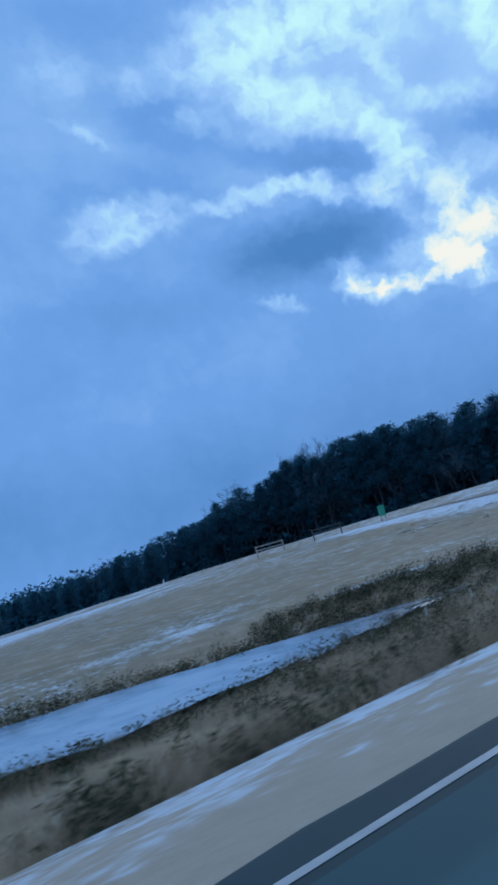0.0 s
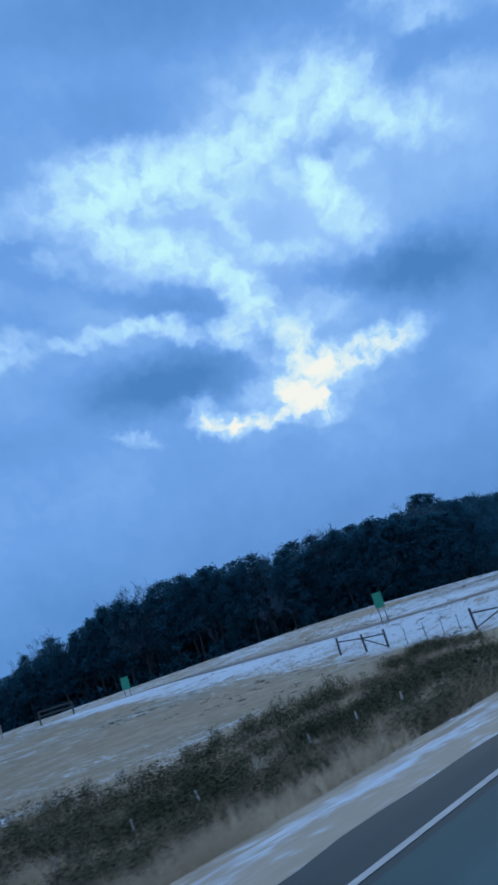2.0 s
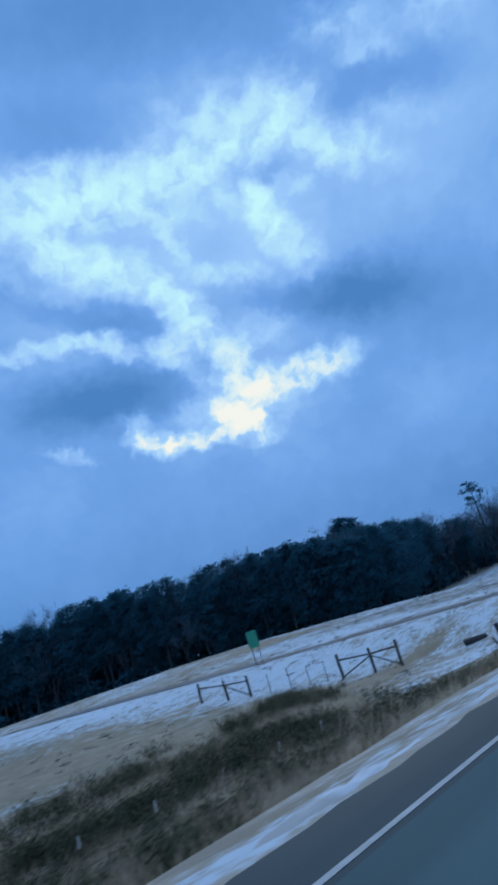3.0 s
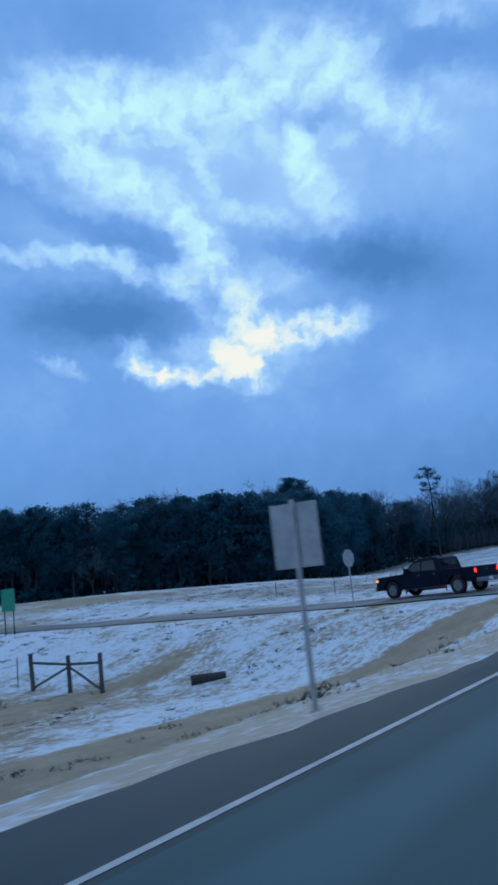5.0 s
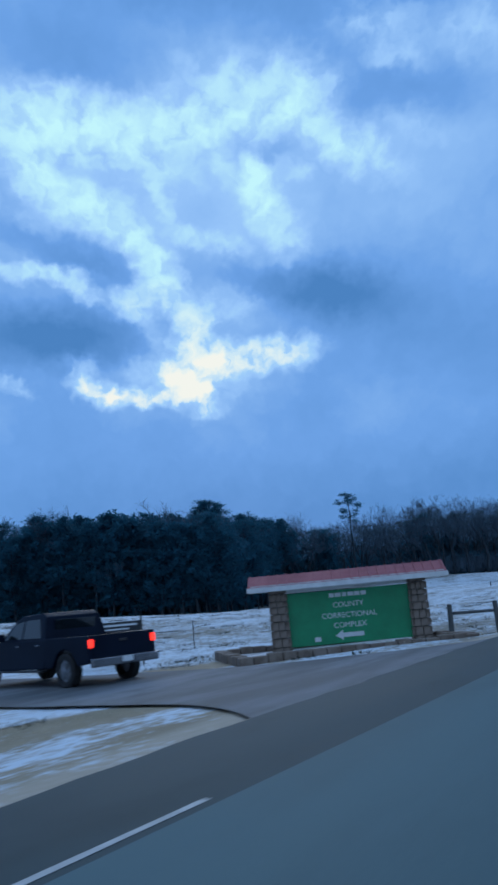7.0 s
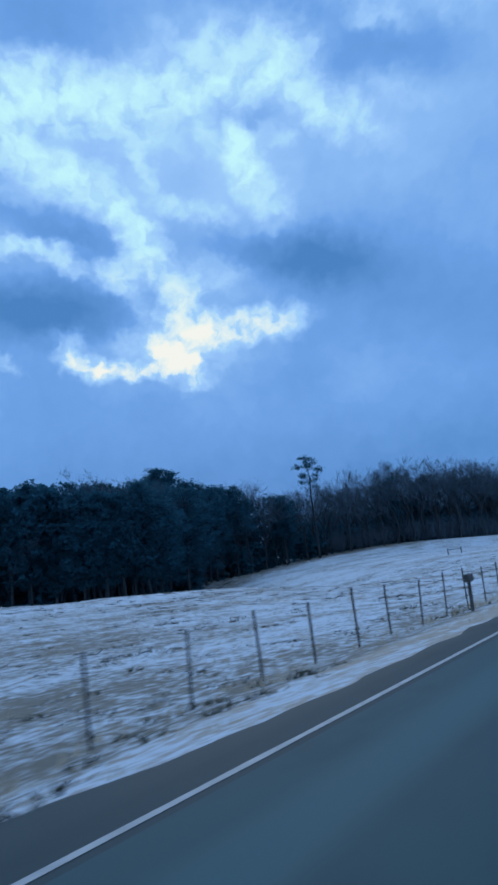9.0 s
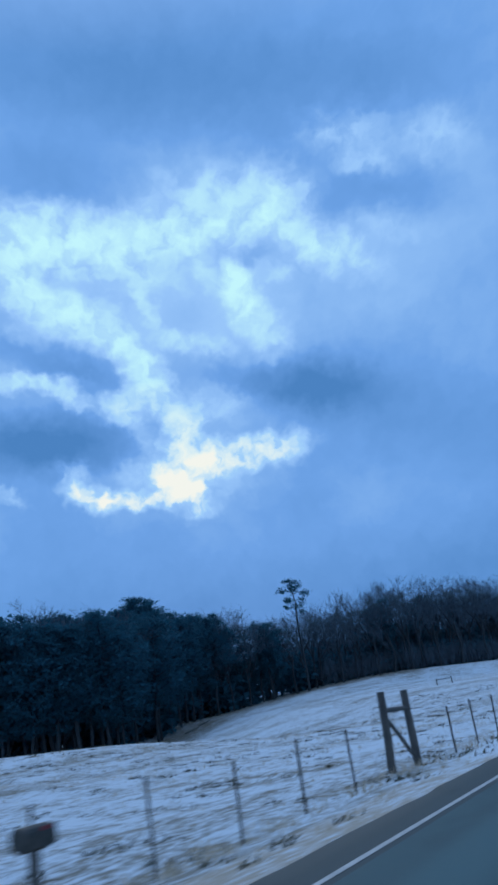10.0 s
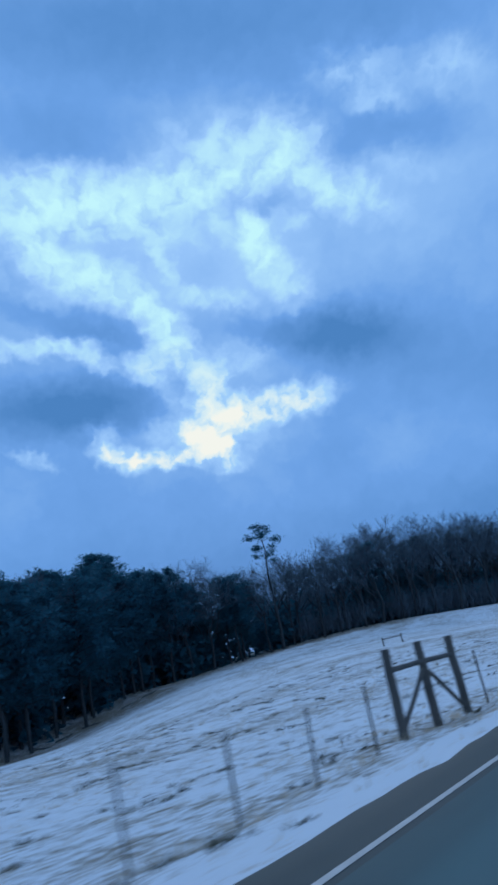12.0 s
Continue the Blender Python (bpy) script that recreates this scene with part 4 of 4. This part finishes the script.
part("rail", rod((-1.2, 0.03, 1.56), (1.2, 0.03, 1.56), 0.025, sides=6), M_TPOST, banner)

# ---- mailbox, pipe, log ----
mail = anchor("mailbox", -6.55, 123.0, 0, None, "dark grey metal mailbox on a wooden post by the road", "mailbox")
bm = bmesh.new()
arc = [(0.11 * math.cos(a), 0.14 + 0.11 * math.sin(a)) for a in [math.pi * k / 8 for k in range(9)]] + [(-0.11, 0), (0.11, 0)]
ends = [[bm.verts.new((y, x, 1.0 + z)) for y, z in arc] for x in (-0.26, 0.26)]
for k in range(11):
    bm.faces.new((ends[0][k], ends[0][(k + 1) % 11], ends[1][(k + 1) % 11], ends[1][k]))
bm.faces.new(ends[0])
bm.faces.new(ends[1][::-1])
bmesh.ops.recalc_face_normals(bm, faces=bm.faces)
mail.scale = (0.85, 0.85, 0.84)
part("box", bm, M_TPOST, mail)
part("door", boxed((0.21, 0.02, 0.22), (0, 0.275, 1.12), 0.006), M_TPOST, mail)
part("flag", boxed((0.012, 0.12, 0.05), (0.122, 0.1, 1.2), 0.004), M_RED, mail)
part("post", boxed((0.1, 0.1, 1.3), (0, 0, 0.35), 0.01), M_POST, mail)
part("bracket", boxed((0.09, 0.46, 0.04), (0, 0, 0.985), 0.006), M_POST, mail)

pipe = bmesh.new()
segs, ribs = 16, 22
rows = []
for i in range(ribs + 1):
    r = 0.21 + (0.02 if i % 2 else 0.0)
    rows.append([pipe.verts.new((-0.7 + 1.4 * i / ribs, r * math.cos(6.2832 * k / segs), r * math.sin(6.2832 * k / segs))) for k in range(segs)])
for a, c in zip(rows, rows[1:]):
    for k in range(segs):
        pipe.faces.new((a[k], c[k], c[(k + 1) % segs], a[(k + 1) % segs]))
culvert = part("culvert_pipe", pipe, M_PIPE)
culvert.matrix_world = pose(-20.7, 74.6, land(-20.7, 74.6) + 0.09, 0, 0, 38)
tagged(culvert, "black corrugated drain pipe lying in the snowy ditch", "pipe")

log = anchor("fallen_branch", -7.95, 47.25, 0, None, "dark forked dead branch stuck at the marsh edge", "branch")
part("stem", rod((0, 0, -0.25), (-0.20, -0.10, 1.02), 0.10, 0.07, 8, 0.03, 3), M_BARK, log)
part("limb", rod((-0.05, 0, 0.28), (0.88, 0.52, 0.50), 0.065, 0.035, 7, 0.04, 4), M_BARK, log)
part("limb", rod((-0.06, -0.03, 0.2), (-0.36, -0.21, 0.7), 0.05, 0.025, 6, 0.03, 5), M_BARK, log)

for p, q, turn in (((-22.5, 22.9), (-21.0, 24.7), 1), ((-17.9, 22.4), (-17.7, 23.9), 2)):
    drift = anchor("fallen_log", p[0], p[1], 0, None, "pale bark-stripped log lying among the marsh brush", "log", "logs in the marsh")
    far = (q[0] - p[0], q[1] - p[1], land(*q) - land(*p) + 0.42)
    part("stem", rod((0, 0, 0.36), far, 0.075, 0.05, 7, 0.03, turn), M_PALE, drift)
    part("prop", rod((0.1, 0.1, -0.1), (0.12, 0.16, 0.4), 0.05, 0.04, 6, 0.01, turn), M_PALE, drift)
    part("prop", rod((far[0] - 0.1, far[1] - 0.12, far[2] - 0.55), (far[0] - 0.08, far[1] - 0.1, far[2]), 0.045, 0.035, 6, 0.01, turn), M_PALE, drift)

r = random.Random(31)
for k in range(11):
    s = lengths[5] + (lengths[8] - lengths[5]) * (k + r.random()) / 11
    x, y = float(np.interp(s, lengths, fx)) + r.uniform(-2, 3), float(np.interp(s, lengths, fy)) + r.uniform(-3, 1)
    limb = anchor("fallen_branch", x, y, r.uniform(0, 360), None, "dark fallen branch lying at the edge of the wood", "branch", "fallen branches at the wood edge")
    part("stem", rod((-2.2, 0, 0.15), (2.2, 0, r.uniform(0.3, 1.3)), 0.14, 0.06, 6, 0.12, k), M_BARK, limb)
    part("limb", rod((0.2, 0, 0.3), (1.6, r.uniform(-1, 1), r.uniform(0.7, 1.6)), 0.07, 0.03, 5, 0.06, k + 40), M_BARK, limb)

# ---- fences ----


def brace(spots, height, diagonals, label, turn_seed=0, group="braced fence ends"):
    """Wooden fence end: round posts, a rail between each two, and slanting braces."""
    x0, y0 = spots[0]
    z0 = land(x0, y0)
    ob = new("fence_brace")
    ob.location = (x0, y0, z0)
    tagged(ob, label, "fence", group)
    tops = []
    for i, (x, y) in enumerate(spots):
        r = random.Random(turn_seed * 10 + i)
        foot = Vector((x - x0, y - y0, land(x, y) - z0 - 0.25))
        top = foot + Vector((r.uniform(-0.06, 0.06), r.uniform(-0.06, 0.06), height * r.uniform(0.96, 1.04) + 0.25))
        part("post", rod(foot, top, 0.105, 0.092, 9, 0.012, turn_seed + i), M_POST, ob)
        tops.append((foot + Vector((0, 0, 0.25)), top))
    for (f0, t0), (f1, t1) in zip(tops, tops[1:]):
        part("rail", rod(f0.lerp(t0, 0.76), f1.lerp(t1, 0.76), 0.06, 0.055, 7, 0.01, 3), M_POST, ob)
    for i, j in diagonals:
        part("diagonal", rod(tops[i][0].lerp(tops[i][1], 0.70), tops[j][0].lerp(tops[j][1], 0.07), 0.05, 0.05, 7, 0.01, 5), M_POST, ob)
    return ob


brace([(-9.35, 102.6), (-7.65, 103.0), (-7.3, 104.2)], 1.42, [], "weathered wooden corner fence posts joined by a round rail")
brace([(-7.9, 135.8), (-7.75, 137.2)], 1.80, [(0, 1)], "two weathered fence posts with a rail and a slanting brace", 2)
brace([(-7.7, 173.2), (-7.65, 175.0), (-7.6, 176.8)], 1.86, [(1, 0), (1, 2)], "three weathered fence posts with a rail and two slanting braces", 3)
brace([(-43.3, 74.8), (-40.3, 74.3), (-37.9, 74.0)], 1.5, [(1, 2)], "dark wooden braced fence posts on the snowy slope", 4)
brace([(-29.7, 73.4), (-27.2, 73.3), (-25.2, 73.2)], 1.6, [(1, 0), (1, 2)], "dark wooden braced fence posts above the marsh", 5)
brace([(-48.9, 262.7), (-46.4, 263.5)], 1.2, [], "small far fence brace with one rail in the field", 6)


def rail_rack(x, y, turn, mat, label):
    """Two posts with two long rails, standing on the crest."""
    ob = anchor("rail_fence", x, y, turn, None, label, "fence", "rail racks on the crest")
    for sx in (-1.75, 1.75):
        part("post", boxed((0.14, 0.14, 1.75), (sx, 0, 0.55), 0.02), mat, ob)
    for z in (0.85, 1.3):
        part("rail", boxed((3.7, 0.07, 0.13), (0, -0.09, z), 0.015), mat, ob)


rail_rack(-79.9, 62.2, 38, M_PALE, "pale wooden rail rack on two posts on the crest")
rail_rack(-75.2, 67.8, 42, M_POST, "dark weathered rail rack on two posts on the crest")


def t_post(h):
    bm = bmesh.new()
    box(bm, (0.045, 0.008, h + 0.3), (0, 0, h / 2 - 0.15), 0.002)
    box(bm, (0.008, 0.04, h + 0.3), (0, 0.02, h / 2 - 0.15), 0.002)
    for k in range(int(h / 0.12)):
        box(bm, (0.014, 0.012, 0.02), (0, -0.008, 0.2 + 0.12 * k))
    me = bpy.data.meshes.new("fence_post")
    bm.to_mesh(me)
    bm.free()
    me.materials.append(M_TPOST)
    return me


T_POST = t_post(1.28)


def steel_post(x, y, seed, scale=1.0):
    r = random.Random(seed)
    ob = new("fence_post", T_POST)
    ob.matrix_world = Matrix.LocRotScale((x, y, land(x, y)), Euler((r.uniform(-0.05, 0.05), r.uniform(-0.05, 0.05), r.uniform(0, 6))), (scale, scale, scale * r.uniform(0.95, 1.06)))
    tagged(ob, "thin dark steel fence post in the snowy verge", "fence post", "steel posts of the field fence")


k = 0
y = 105.75
while y < 260:
    if not any(lo < y < hi for lo, hi in ((134.8, 138.2), (172.2, 177.6))):
        steel_post(-7.6 + 0.12 * noise.noise((y, 0, 0)), y, k)
    k += 1
    y = 105.75 + 2.27 * k + 0.15 * noise.noise((k * 3.3, 1, 0))
for k, x in enumerate((-13.5, -17.5, -22.0, -26.0, -31.0, -36.5)):
    steel_post(x, 103.4 + 0.05 * (x + 13) * -1, 300 + k)
for k, x in enumerate((-36.0, -34.2, -32.6, -31.2)):
    steel_post(x, 73.8, 400 + k)

stake = anchor("marker_post", -105.6, 61.5, 0, None, "short white marker post on the crest", "marker post")
part("shaft", boxed((0.16, 0.1, 1.2), (0, 0, 0.5), 0.02), M_TRIM, stake)
part("cap", boxed((0.2, 0.14, 0.05), (0, 0, 1.12), 0.01), M_TRIM, stake)


def sapling_stake(x, y, seed):
    """A thin grey stake with a white sleeve at its top."""
    r = random.Random(seed)
    ob = anchor("marker_stake", x, y, r.uniform(0, 90), None, "thin grey stake with a white sleeve in the marsh", "marker stake", "white-topped stakes in the marsh")
    lean = (r.uniform(-0.12, 0.12), r.uniform(-0.12, 0.12))
    part("shaft", rod((0, 0, -0.2), (lean[0], lean[1], 0.75), 0.018, 0.015, 6, 0.004, seed), M_POST, ob)
    part("sleeve", rod((lean[0] * 0.62, lean[1] * 0.62, 0.48), (lean[0], lean[1], 0.78), 0.02, 0.018, 8, 0.0, seed), M_TRIM, ob, "white plastic sleeve")


for k in range(16):
    y = 14.3 + 2.42 * k
    sapling_stake(-18.1 + 1.6 * step(y, 36, 52), y, 70 + k)

# ---- pickup trucks ----


def extruded(profile, half, taper=0.0, bevel=0.03):
    """A side outline (x, z) made solid across the width; the top may draw in."""
    bm = bmesh.new()
    zs = [z for _, z in profile]
    lo, hi = min(zs), max(zs)
    sides = []
    for s in (-1, 1):
        sides.append([bm.verts.new((x, s * (half - taper * (z - lo) / max(hi - lo, 0.01)), z)) for x, z in profile])
    bm.faces.new(sides[0])
    bm.faces.new(sides[1][::-1])
    n = len(profile)
    for k in range(n):
        bm.faces.new((sides[0][k], sides[1][k], sides[1][(k + 1) % n], sides[0][(k + 1) % n]))
    bmesh.ops.recalc_face_normals(bm, faces=bm.faces)
    if bevel:
        bmesh.ops.bevel(bm, geom=bm.edges[:], offset=bevel, segments=2, affect="EDGES", profile=0.6)
    return bm


def arch(cx, r, a0, a1, n=7):
    return [(cx + r * math.cos(math.radians(a0 + (a1 - a0) * k / n)), 0.40 + r * math.sin(math.radians(a0 + (a1 - a0) * k / n))) for k in range(n + 1)]


def wheel(parent, x, y, side):
    bm = bmesh.new()
    ring = [(0.40, -0.10), (0.405, 0.10), (0.36, 0.135), (0.26, 0.13), (0.25, -0.12), (0.36, -0.135)]
    n = 26
    rows = [[bm.verts.new((r * math.cos(6.2832 * k / n), o, r * math.sin(6.2832 * k / n))) for r, o in ring] for k in range(n)]
    for k in range(n):
        for j in range(6):
            bm.faces.new((rows[k][j], rows[(k + 1) % n][j], rows[(k + 1) % n][(j + 1) % 6], rows[k][(j + 1) % 6]))
    bmesh.ops.recalc_face_normals(bm, faces=bm.faces)
    hub = new("wheel")
    hub.parent = parent
    hub.matrix_local = pose(x, y, 0.40)
    part("tyre", bm, M_RUBBER, hub)
    bm = bmesh.new()
    bmesh.ops.create_cone(bm, cap_ends=True, segments=20, radius1=0.255, radius2=0.235, depth=0.12, matrix=pose(0, side * 0.04, 0, 90 * side))
    for k in range(6):
        a = math.radians(60 * k)
        box(bm, (0.06, 0.03, 0.2), (0.11 * math.cos(a), side * 0.115, 0.11 * math.sin(a)), 0.008, Matrix.Rotation(-a + math.pi / 2, 3, "Y"))
    part("rim", bm, M_RIM, hub)


def pickup(x, y, heading, scale, label):
    ob = new("pickup_truck")
    ob.matrix_world = Matrix.LocRotScale((x, y, max(land(x, y) + 0.05, land(x, lane_y(x)) + 0.05)), Euler((0, 0, heading)), (scale, scale, scale))
    tagged(ob, label, "pickup truck")
    lower = [(2.92, 0.48), (2.95, 0.80), (2.86, 1.06), (1.35, 1.14), (0.9, 1.16), (-0.95, 1.16), (-0.95, 0.44)]
    front = arch(1.95, 0.50, 178, 2)
    profile = lower + [(1.40, 0.42)] + front[1:-1] + [(2.5, 0.44)]
    part("body", extruded(profile, 0.99, 0.06, 0.035), M_CAR, ob)
    bed_out = [(-0.97, 0.46), (-0.97, 1.17), (-2.84, 1.18), (-2.86, 0.56), (-2.40, 0.5)] + arch(-1.85, 0.50, 176, 4)[1:-1] + [(-1.30, 0.46)]
    for s in (-1, 1):
        bm = extruded(bed_out, 0.06, 0.0, 0.02)
        bmesh.ops.translate(bm, verts=bm.verts, vec=(0, s * 0.92, 0))
        part("bed_side", bm, M_CAR, ob)
    part("bed_floor", boxed((1.85, 1.72, 0.06), (-1.9, 0, 0.82), 0.01), M_BLACK, ob)
    part("bed_front", boxed((0.05, 1.74, 0.66), (-0.99, 0, 0.85), 0.01), M_CAR, ob)
    gate = part("tailgate", boxed((0.07, 1.72, 0.60), (-2.83, 0, 0.88), 0.02), M_CAR, ob)
    part("handle", boxed((0.03, 0.22, 0.06), (-2.875, 0, 1.02), 0.01), M_BLACK, gate)
    cab = [(1.28, 1.13), (0.62, 1.66), (0.30, 1.78), (-0.62, 1.80), (-0.84, 1.70), (-0.94, 1.13)]
    part("cab", extruded(cab, 0.93, 0.17, 0.03), M_CAR, ob)
    for s in (-1, 1):
        for nm, quad in (("side_window", [(1.02, 1.20), (0.60, 1.58), (0.18, 1.64), (0.18, 1.20)]), ("side_window", [(0.10, 1.20), (0.10, 1.65), (-0.56, 1.66), (-0.74, 1.20)])):
            bm = bmesh.new()
            vs = []
            for px_, pz in quad:
                w = 0.93 - 0.17 * (pz - 1.13) / 0.67
                vs.append((px_, s * (w + 0.006), pz))
            a = [bm.verts.new(v) for v in vs]
            c = [bm.verts.new((v[0], v[1] - s * 0.02, v[2])) for v in vs]
            bm.faces.new(a)
            for i in range(4):
                bm.faces.new((a[i], c[i], c[(i + 1) % 4], a[(i + 1) % 4]))
            bmesh.ops.recalc_face_normals(bm, faces=bm.faces)
            part(nm, bm, M_GLASS, ob)
        part("mirror", boxed((0.12, 0.2, 0.2), (0.95, s * 1.08, 1.26), 0.03), M_CAR, ob)
        part("door_handle", boxed((0.16, 0.03, 0.03), (0.28, s * 0.985, 1.02), 0.008), M_CHROME, ob)
        part("door_handle", boxed((0.16, 0.03, 0.03), (-0.66, s * 0.985, 1.02), 0.008), M_CHROME, ob)
        part("tail_lamp", boxed((0.05, 0.13, 0.19), (-2.87, s * 0.91, 1.0), 0.015), M_TAIL, ob, "lit red tail lamp")
        part("headlamp", boxed((0.08, 0.30, 0.16), (2.92, s * 0.78, 0.90), 0.02), M_GLASS, ob)
        part("turn_lamp", boxed((0.12, 0.06, 0.10), (2.86, s * 0.965, 0.90), 0.015), M_AMBER, ob, "lit amber turn lamp")
        part("running_board", boxed((2.3, 0.14, 0.05), (0.2, s * 0.98, 0.40), 0.015), M_BLACK, ob)
        for wx in (1.95, -1.85):
            wheel(ob, wx, s * 0.86, s)
    bm = bmesh.new()
    vs = [(1.235, -0.80, 1.18), (1.235, 0.80, 1.18), (0.665, 0.72, 1.635), (0.665, -0.72, 1.635)]
    a = [bm.verts.new(Vector(v) + Vector((0.022, 0, 0.022))) for v in vs]
    bm.faces.new(a)
    bmesh.ops.solidify(bm, geom=bm.faces[:], thickness=0.012)
    part("windscreen", bm, M_GLASS, ob)
    part("rear_window", boxed((0.012, 1.2, 0.36), (-0.905, 0, 1.44), 0.004, Matrix.Rotation(math.radians(-9), 3, "Y")), M_GLASS, ob)
    part("rear_bumper", boxed((0.16, 1.9, 0.20), (-2.95, 0, 0.56), 0.03), M_CHROME, ob, "chrome rear bumper")
    part("plate_bar", boxed((0.01, 0.31, 0.13), (-3.035, 0, 0.58), 0.004), M_TEXT, ob)
    part("front_bumper", boxed((0.14, 1.9, 0.24), (2.98, 0, 0.52), 0.03), M_CHROME, ob)
    part("grille", boxed((0.05, 1.2, 0.3), (2.94, 0, 0.86), 0.02), M_BLACK, ob)
    return ob


pickup(-16.6, 89.3, math.atan2(0.24, -0.97), 1.08, "dark blue pickup truck with brake lamps lit on the side road")

# ---- marsh growth and grass ----


def blades(verts, faces, rnd, x, y, z, h, spread, count, width, droop=0.28):
    for _ in range(count):
        a = rnd.uniform(0, 6.283)
        r = spread * math.sqrt(rnd.random())
        bx, by = x + r * math.cos(a), y + r * math.sin(a)
        lean = Vector((rnd.gauss(0, droop), rnd.gauss(0, droop), 1)) * h * rnd.uniform(0.55, 1.1)
        w = Vector((math.cos(a * 3), math.sin(a * 3), 0)) * width
        i = len(verts)
        base = Vector((bx, by, z - 0.04))
        verts += [base - w, base + w, base + lean]
        faces.append((i, i + 1, i + 2))


def pond_half(y):
    return 5.3 * max(0.0, 1 - max(0.0, (y - 9.5) / 17)) ** 0.75


def pond_mid(y):
    return -22.8 + 0.20 * (min(y, 26.5) - 26.5)


rnd = random.Random(21)
kinds = {"reed": ([], []), "brush": ([], []), "dark": ([], [])}
tries = 0
while tries < 15000:
    tries += 1
    x, y = -rnd.uniform(5.0, 36), rnd.uniform(-14, 70)
    snow, marsh, _, _ = cover_of(x, y)
    if rnd.random() > marsh:
        continue
    z = land(x, y)
    if (y < 28.5 and abs(x - pond_mid(y)) < pond_half(y) + 0.5) or -x < 6.4 + 1.3 * step(y, 28, 38):
        continue
    mix = noise.noise((x * 0.22, y * 0.16, 7)) + rnd.uniform(-0.35, 0.35)
    bank = math.exp(-((-x - 20.5) / 2.0) ** 2) + math.exp(-((-x - 31) / 2.0) ** 2)
    if mix > 0.02 + 0.16 * (1 - step(y, 10, 18)) - 0.1 * bank:
        h = rnd.uniform(0.28, 0.62) * (1 + 0.35 * bank)
        key = "dark" if rnd.random() < 0.2 + 0.3 * step(y, 20, 32) + 0.4 * bank else "brush"
        v, f = kinds[key]
        if key == "dark":
            tuft(v, f, rnd, (x, y, z + h * 0.5), h * 0.6, 40, 0.9, 0.36)
            for _ in range(26):
                c = (x + rnd.gauss(0, 0.2) * h, y + rnd.gauss(0, 0.2) * h, z + h * rnd.uniform(0.05, 1.1))
                tuft(v, f, rnd, c, 0.18, 3, 1.0, 0.55)
        blades(v, f, rnd, x, y, z, h * 1.15, 0.42, 34, 0.011, 0.45)
    else:
        v, f = kinds["reed"]
        blades(v, f, rnd, x, y, z, rnd.uniform(0.25, 0.55), 0.5, 34, 0.013, 0.3)
# dark growth lines both banks of the pond and runs on along the ditch
for side, y0, y1, gap, tall in ((-1, -14, 52, 0.30, 0.75), (1, -14, 30, 0.42, 0.62)):
    y = y0
    while y < y1:
        x = pond_mid(y) + side * (pond_half(y) + 1.3) + rnd.gauss(0, 0.5) - (0.11 * (y - 28.5) if y > 28.5 else 0)
        h = tall * rnd.uniform(0.5, 1.25)
        v, f = kinds["dark"]
        for _ in range(20):
            tuft(v, f, rnd, (x + rnd.gauss(0, 0.3), y + rnd.gauss(0, 0.3), land(x, y) + h * rnd.uniform(0.05, 1.0)), 0.26, 6, 1.0, 0.5)
        blades(v, f, rnd, x, y, land(x, y), h * 1.2, 0.4, 20, 0.012, 0.45)
        y += gap * rnd.uniform(0.4, 1.7)
for key, mat, nm, lab in (("reed", M_REED, "marsh_grass", "dry tan marsh grass standing in the ditch"),
                          ("brush", M_BRUSH, "marsh_brush", "low brown leafless brush in the marsh"),
                          ("dark", M_SHRUB, "marsh_shrubs", "low dark green shrubs along the pond bank")):
    tagged(new(nm, loose(nm, kinds[key][0], kinds[key][1], mat)), lab, "vegetation", kind="stuff")

verts, faces = [], []
tries = 0
while tries < 26000:
    tries += 1
    x, y = -rnd.uniform(4.7, 46), rnd.uniform(50, 215)
    north = y > lane_y(x) + 6
    if abs(y - lane_y(x)) < 4.5 or (abs(x) < 8 and 76 < y < 96):
        continue
    clump = noise.noise((x * 0.25, y * 0.12, 5)) + 0.5 * noise.noise((x * 0.9, y * 0.5, 8))
    near_fence = math.exp(-((x + 7.5) / 0.5) ** 2) if north else 0
    if rnd.random() > 0.12 + 0.7 * max(clump, 0) + 0.6 * near_fence:
        continue
    blades(verts, faces, rnd, x, y, land(x, y), rnd.uniform(0.08, 0.2) + 0.16 * near_fence, 0.22, 7, 0.014)
tagged(new("dead_grass", loose("dead_grass", verts, faces, M_REED)), "dead grass tufts poking through the thin snow", "grass", kind="stuff")

verts, faces = [], []
tries = 0
while tries < 30000:
    tries += 1
    x, y = -rnd.uniform(5.2, 60), rnd.uniform(56, 235)
    if abs(y - lane_y(x)) < 4.5 or (abs(x) < 8 and 72 < y < 98):
        continue
    clump = noise.noise((x * 0.35, y * 0.14, 15)) + 0.6 * noise.noise((x * 1.1, y * 0.5, 18))
    if rnd.random() > 0.03 + 0.75 * max(clump - 0.05, 0):
        continue
    blades(verts, faces, rnd, x, y, land(x, y), rnd.uniform(0.07, 0.17), rnd.uniform(0.15, 0.5), 20, 0.028, 0.9)
tagged(new("grass_tussocks", loose("grass_tussocks", verts, faces, M_TUSSOCK)), "flattened grey-green tussocks scattered over the snowy field", "grass", kind="stuff")
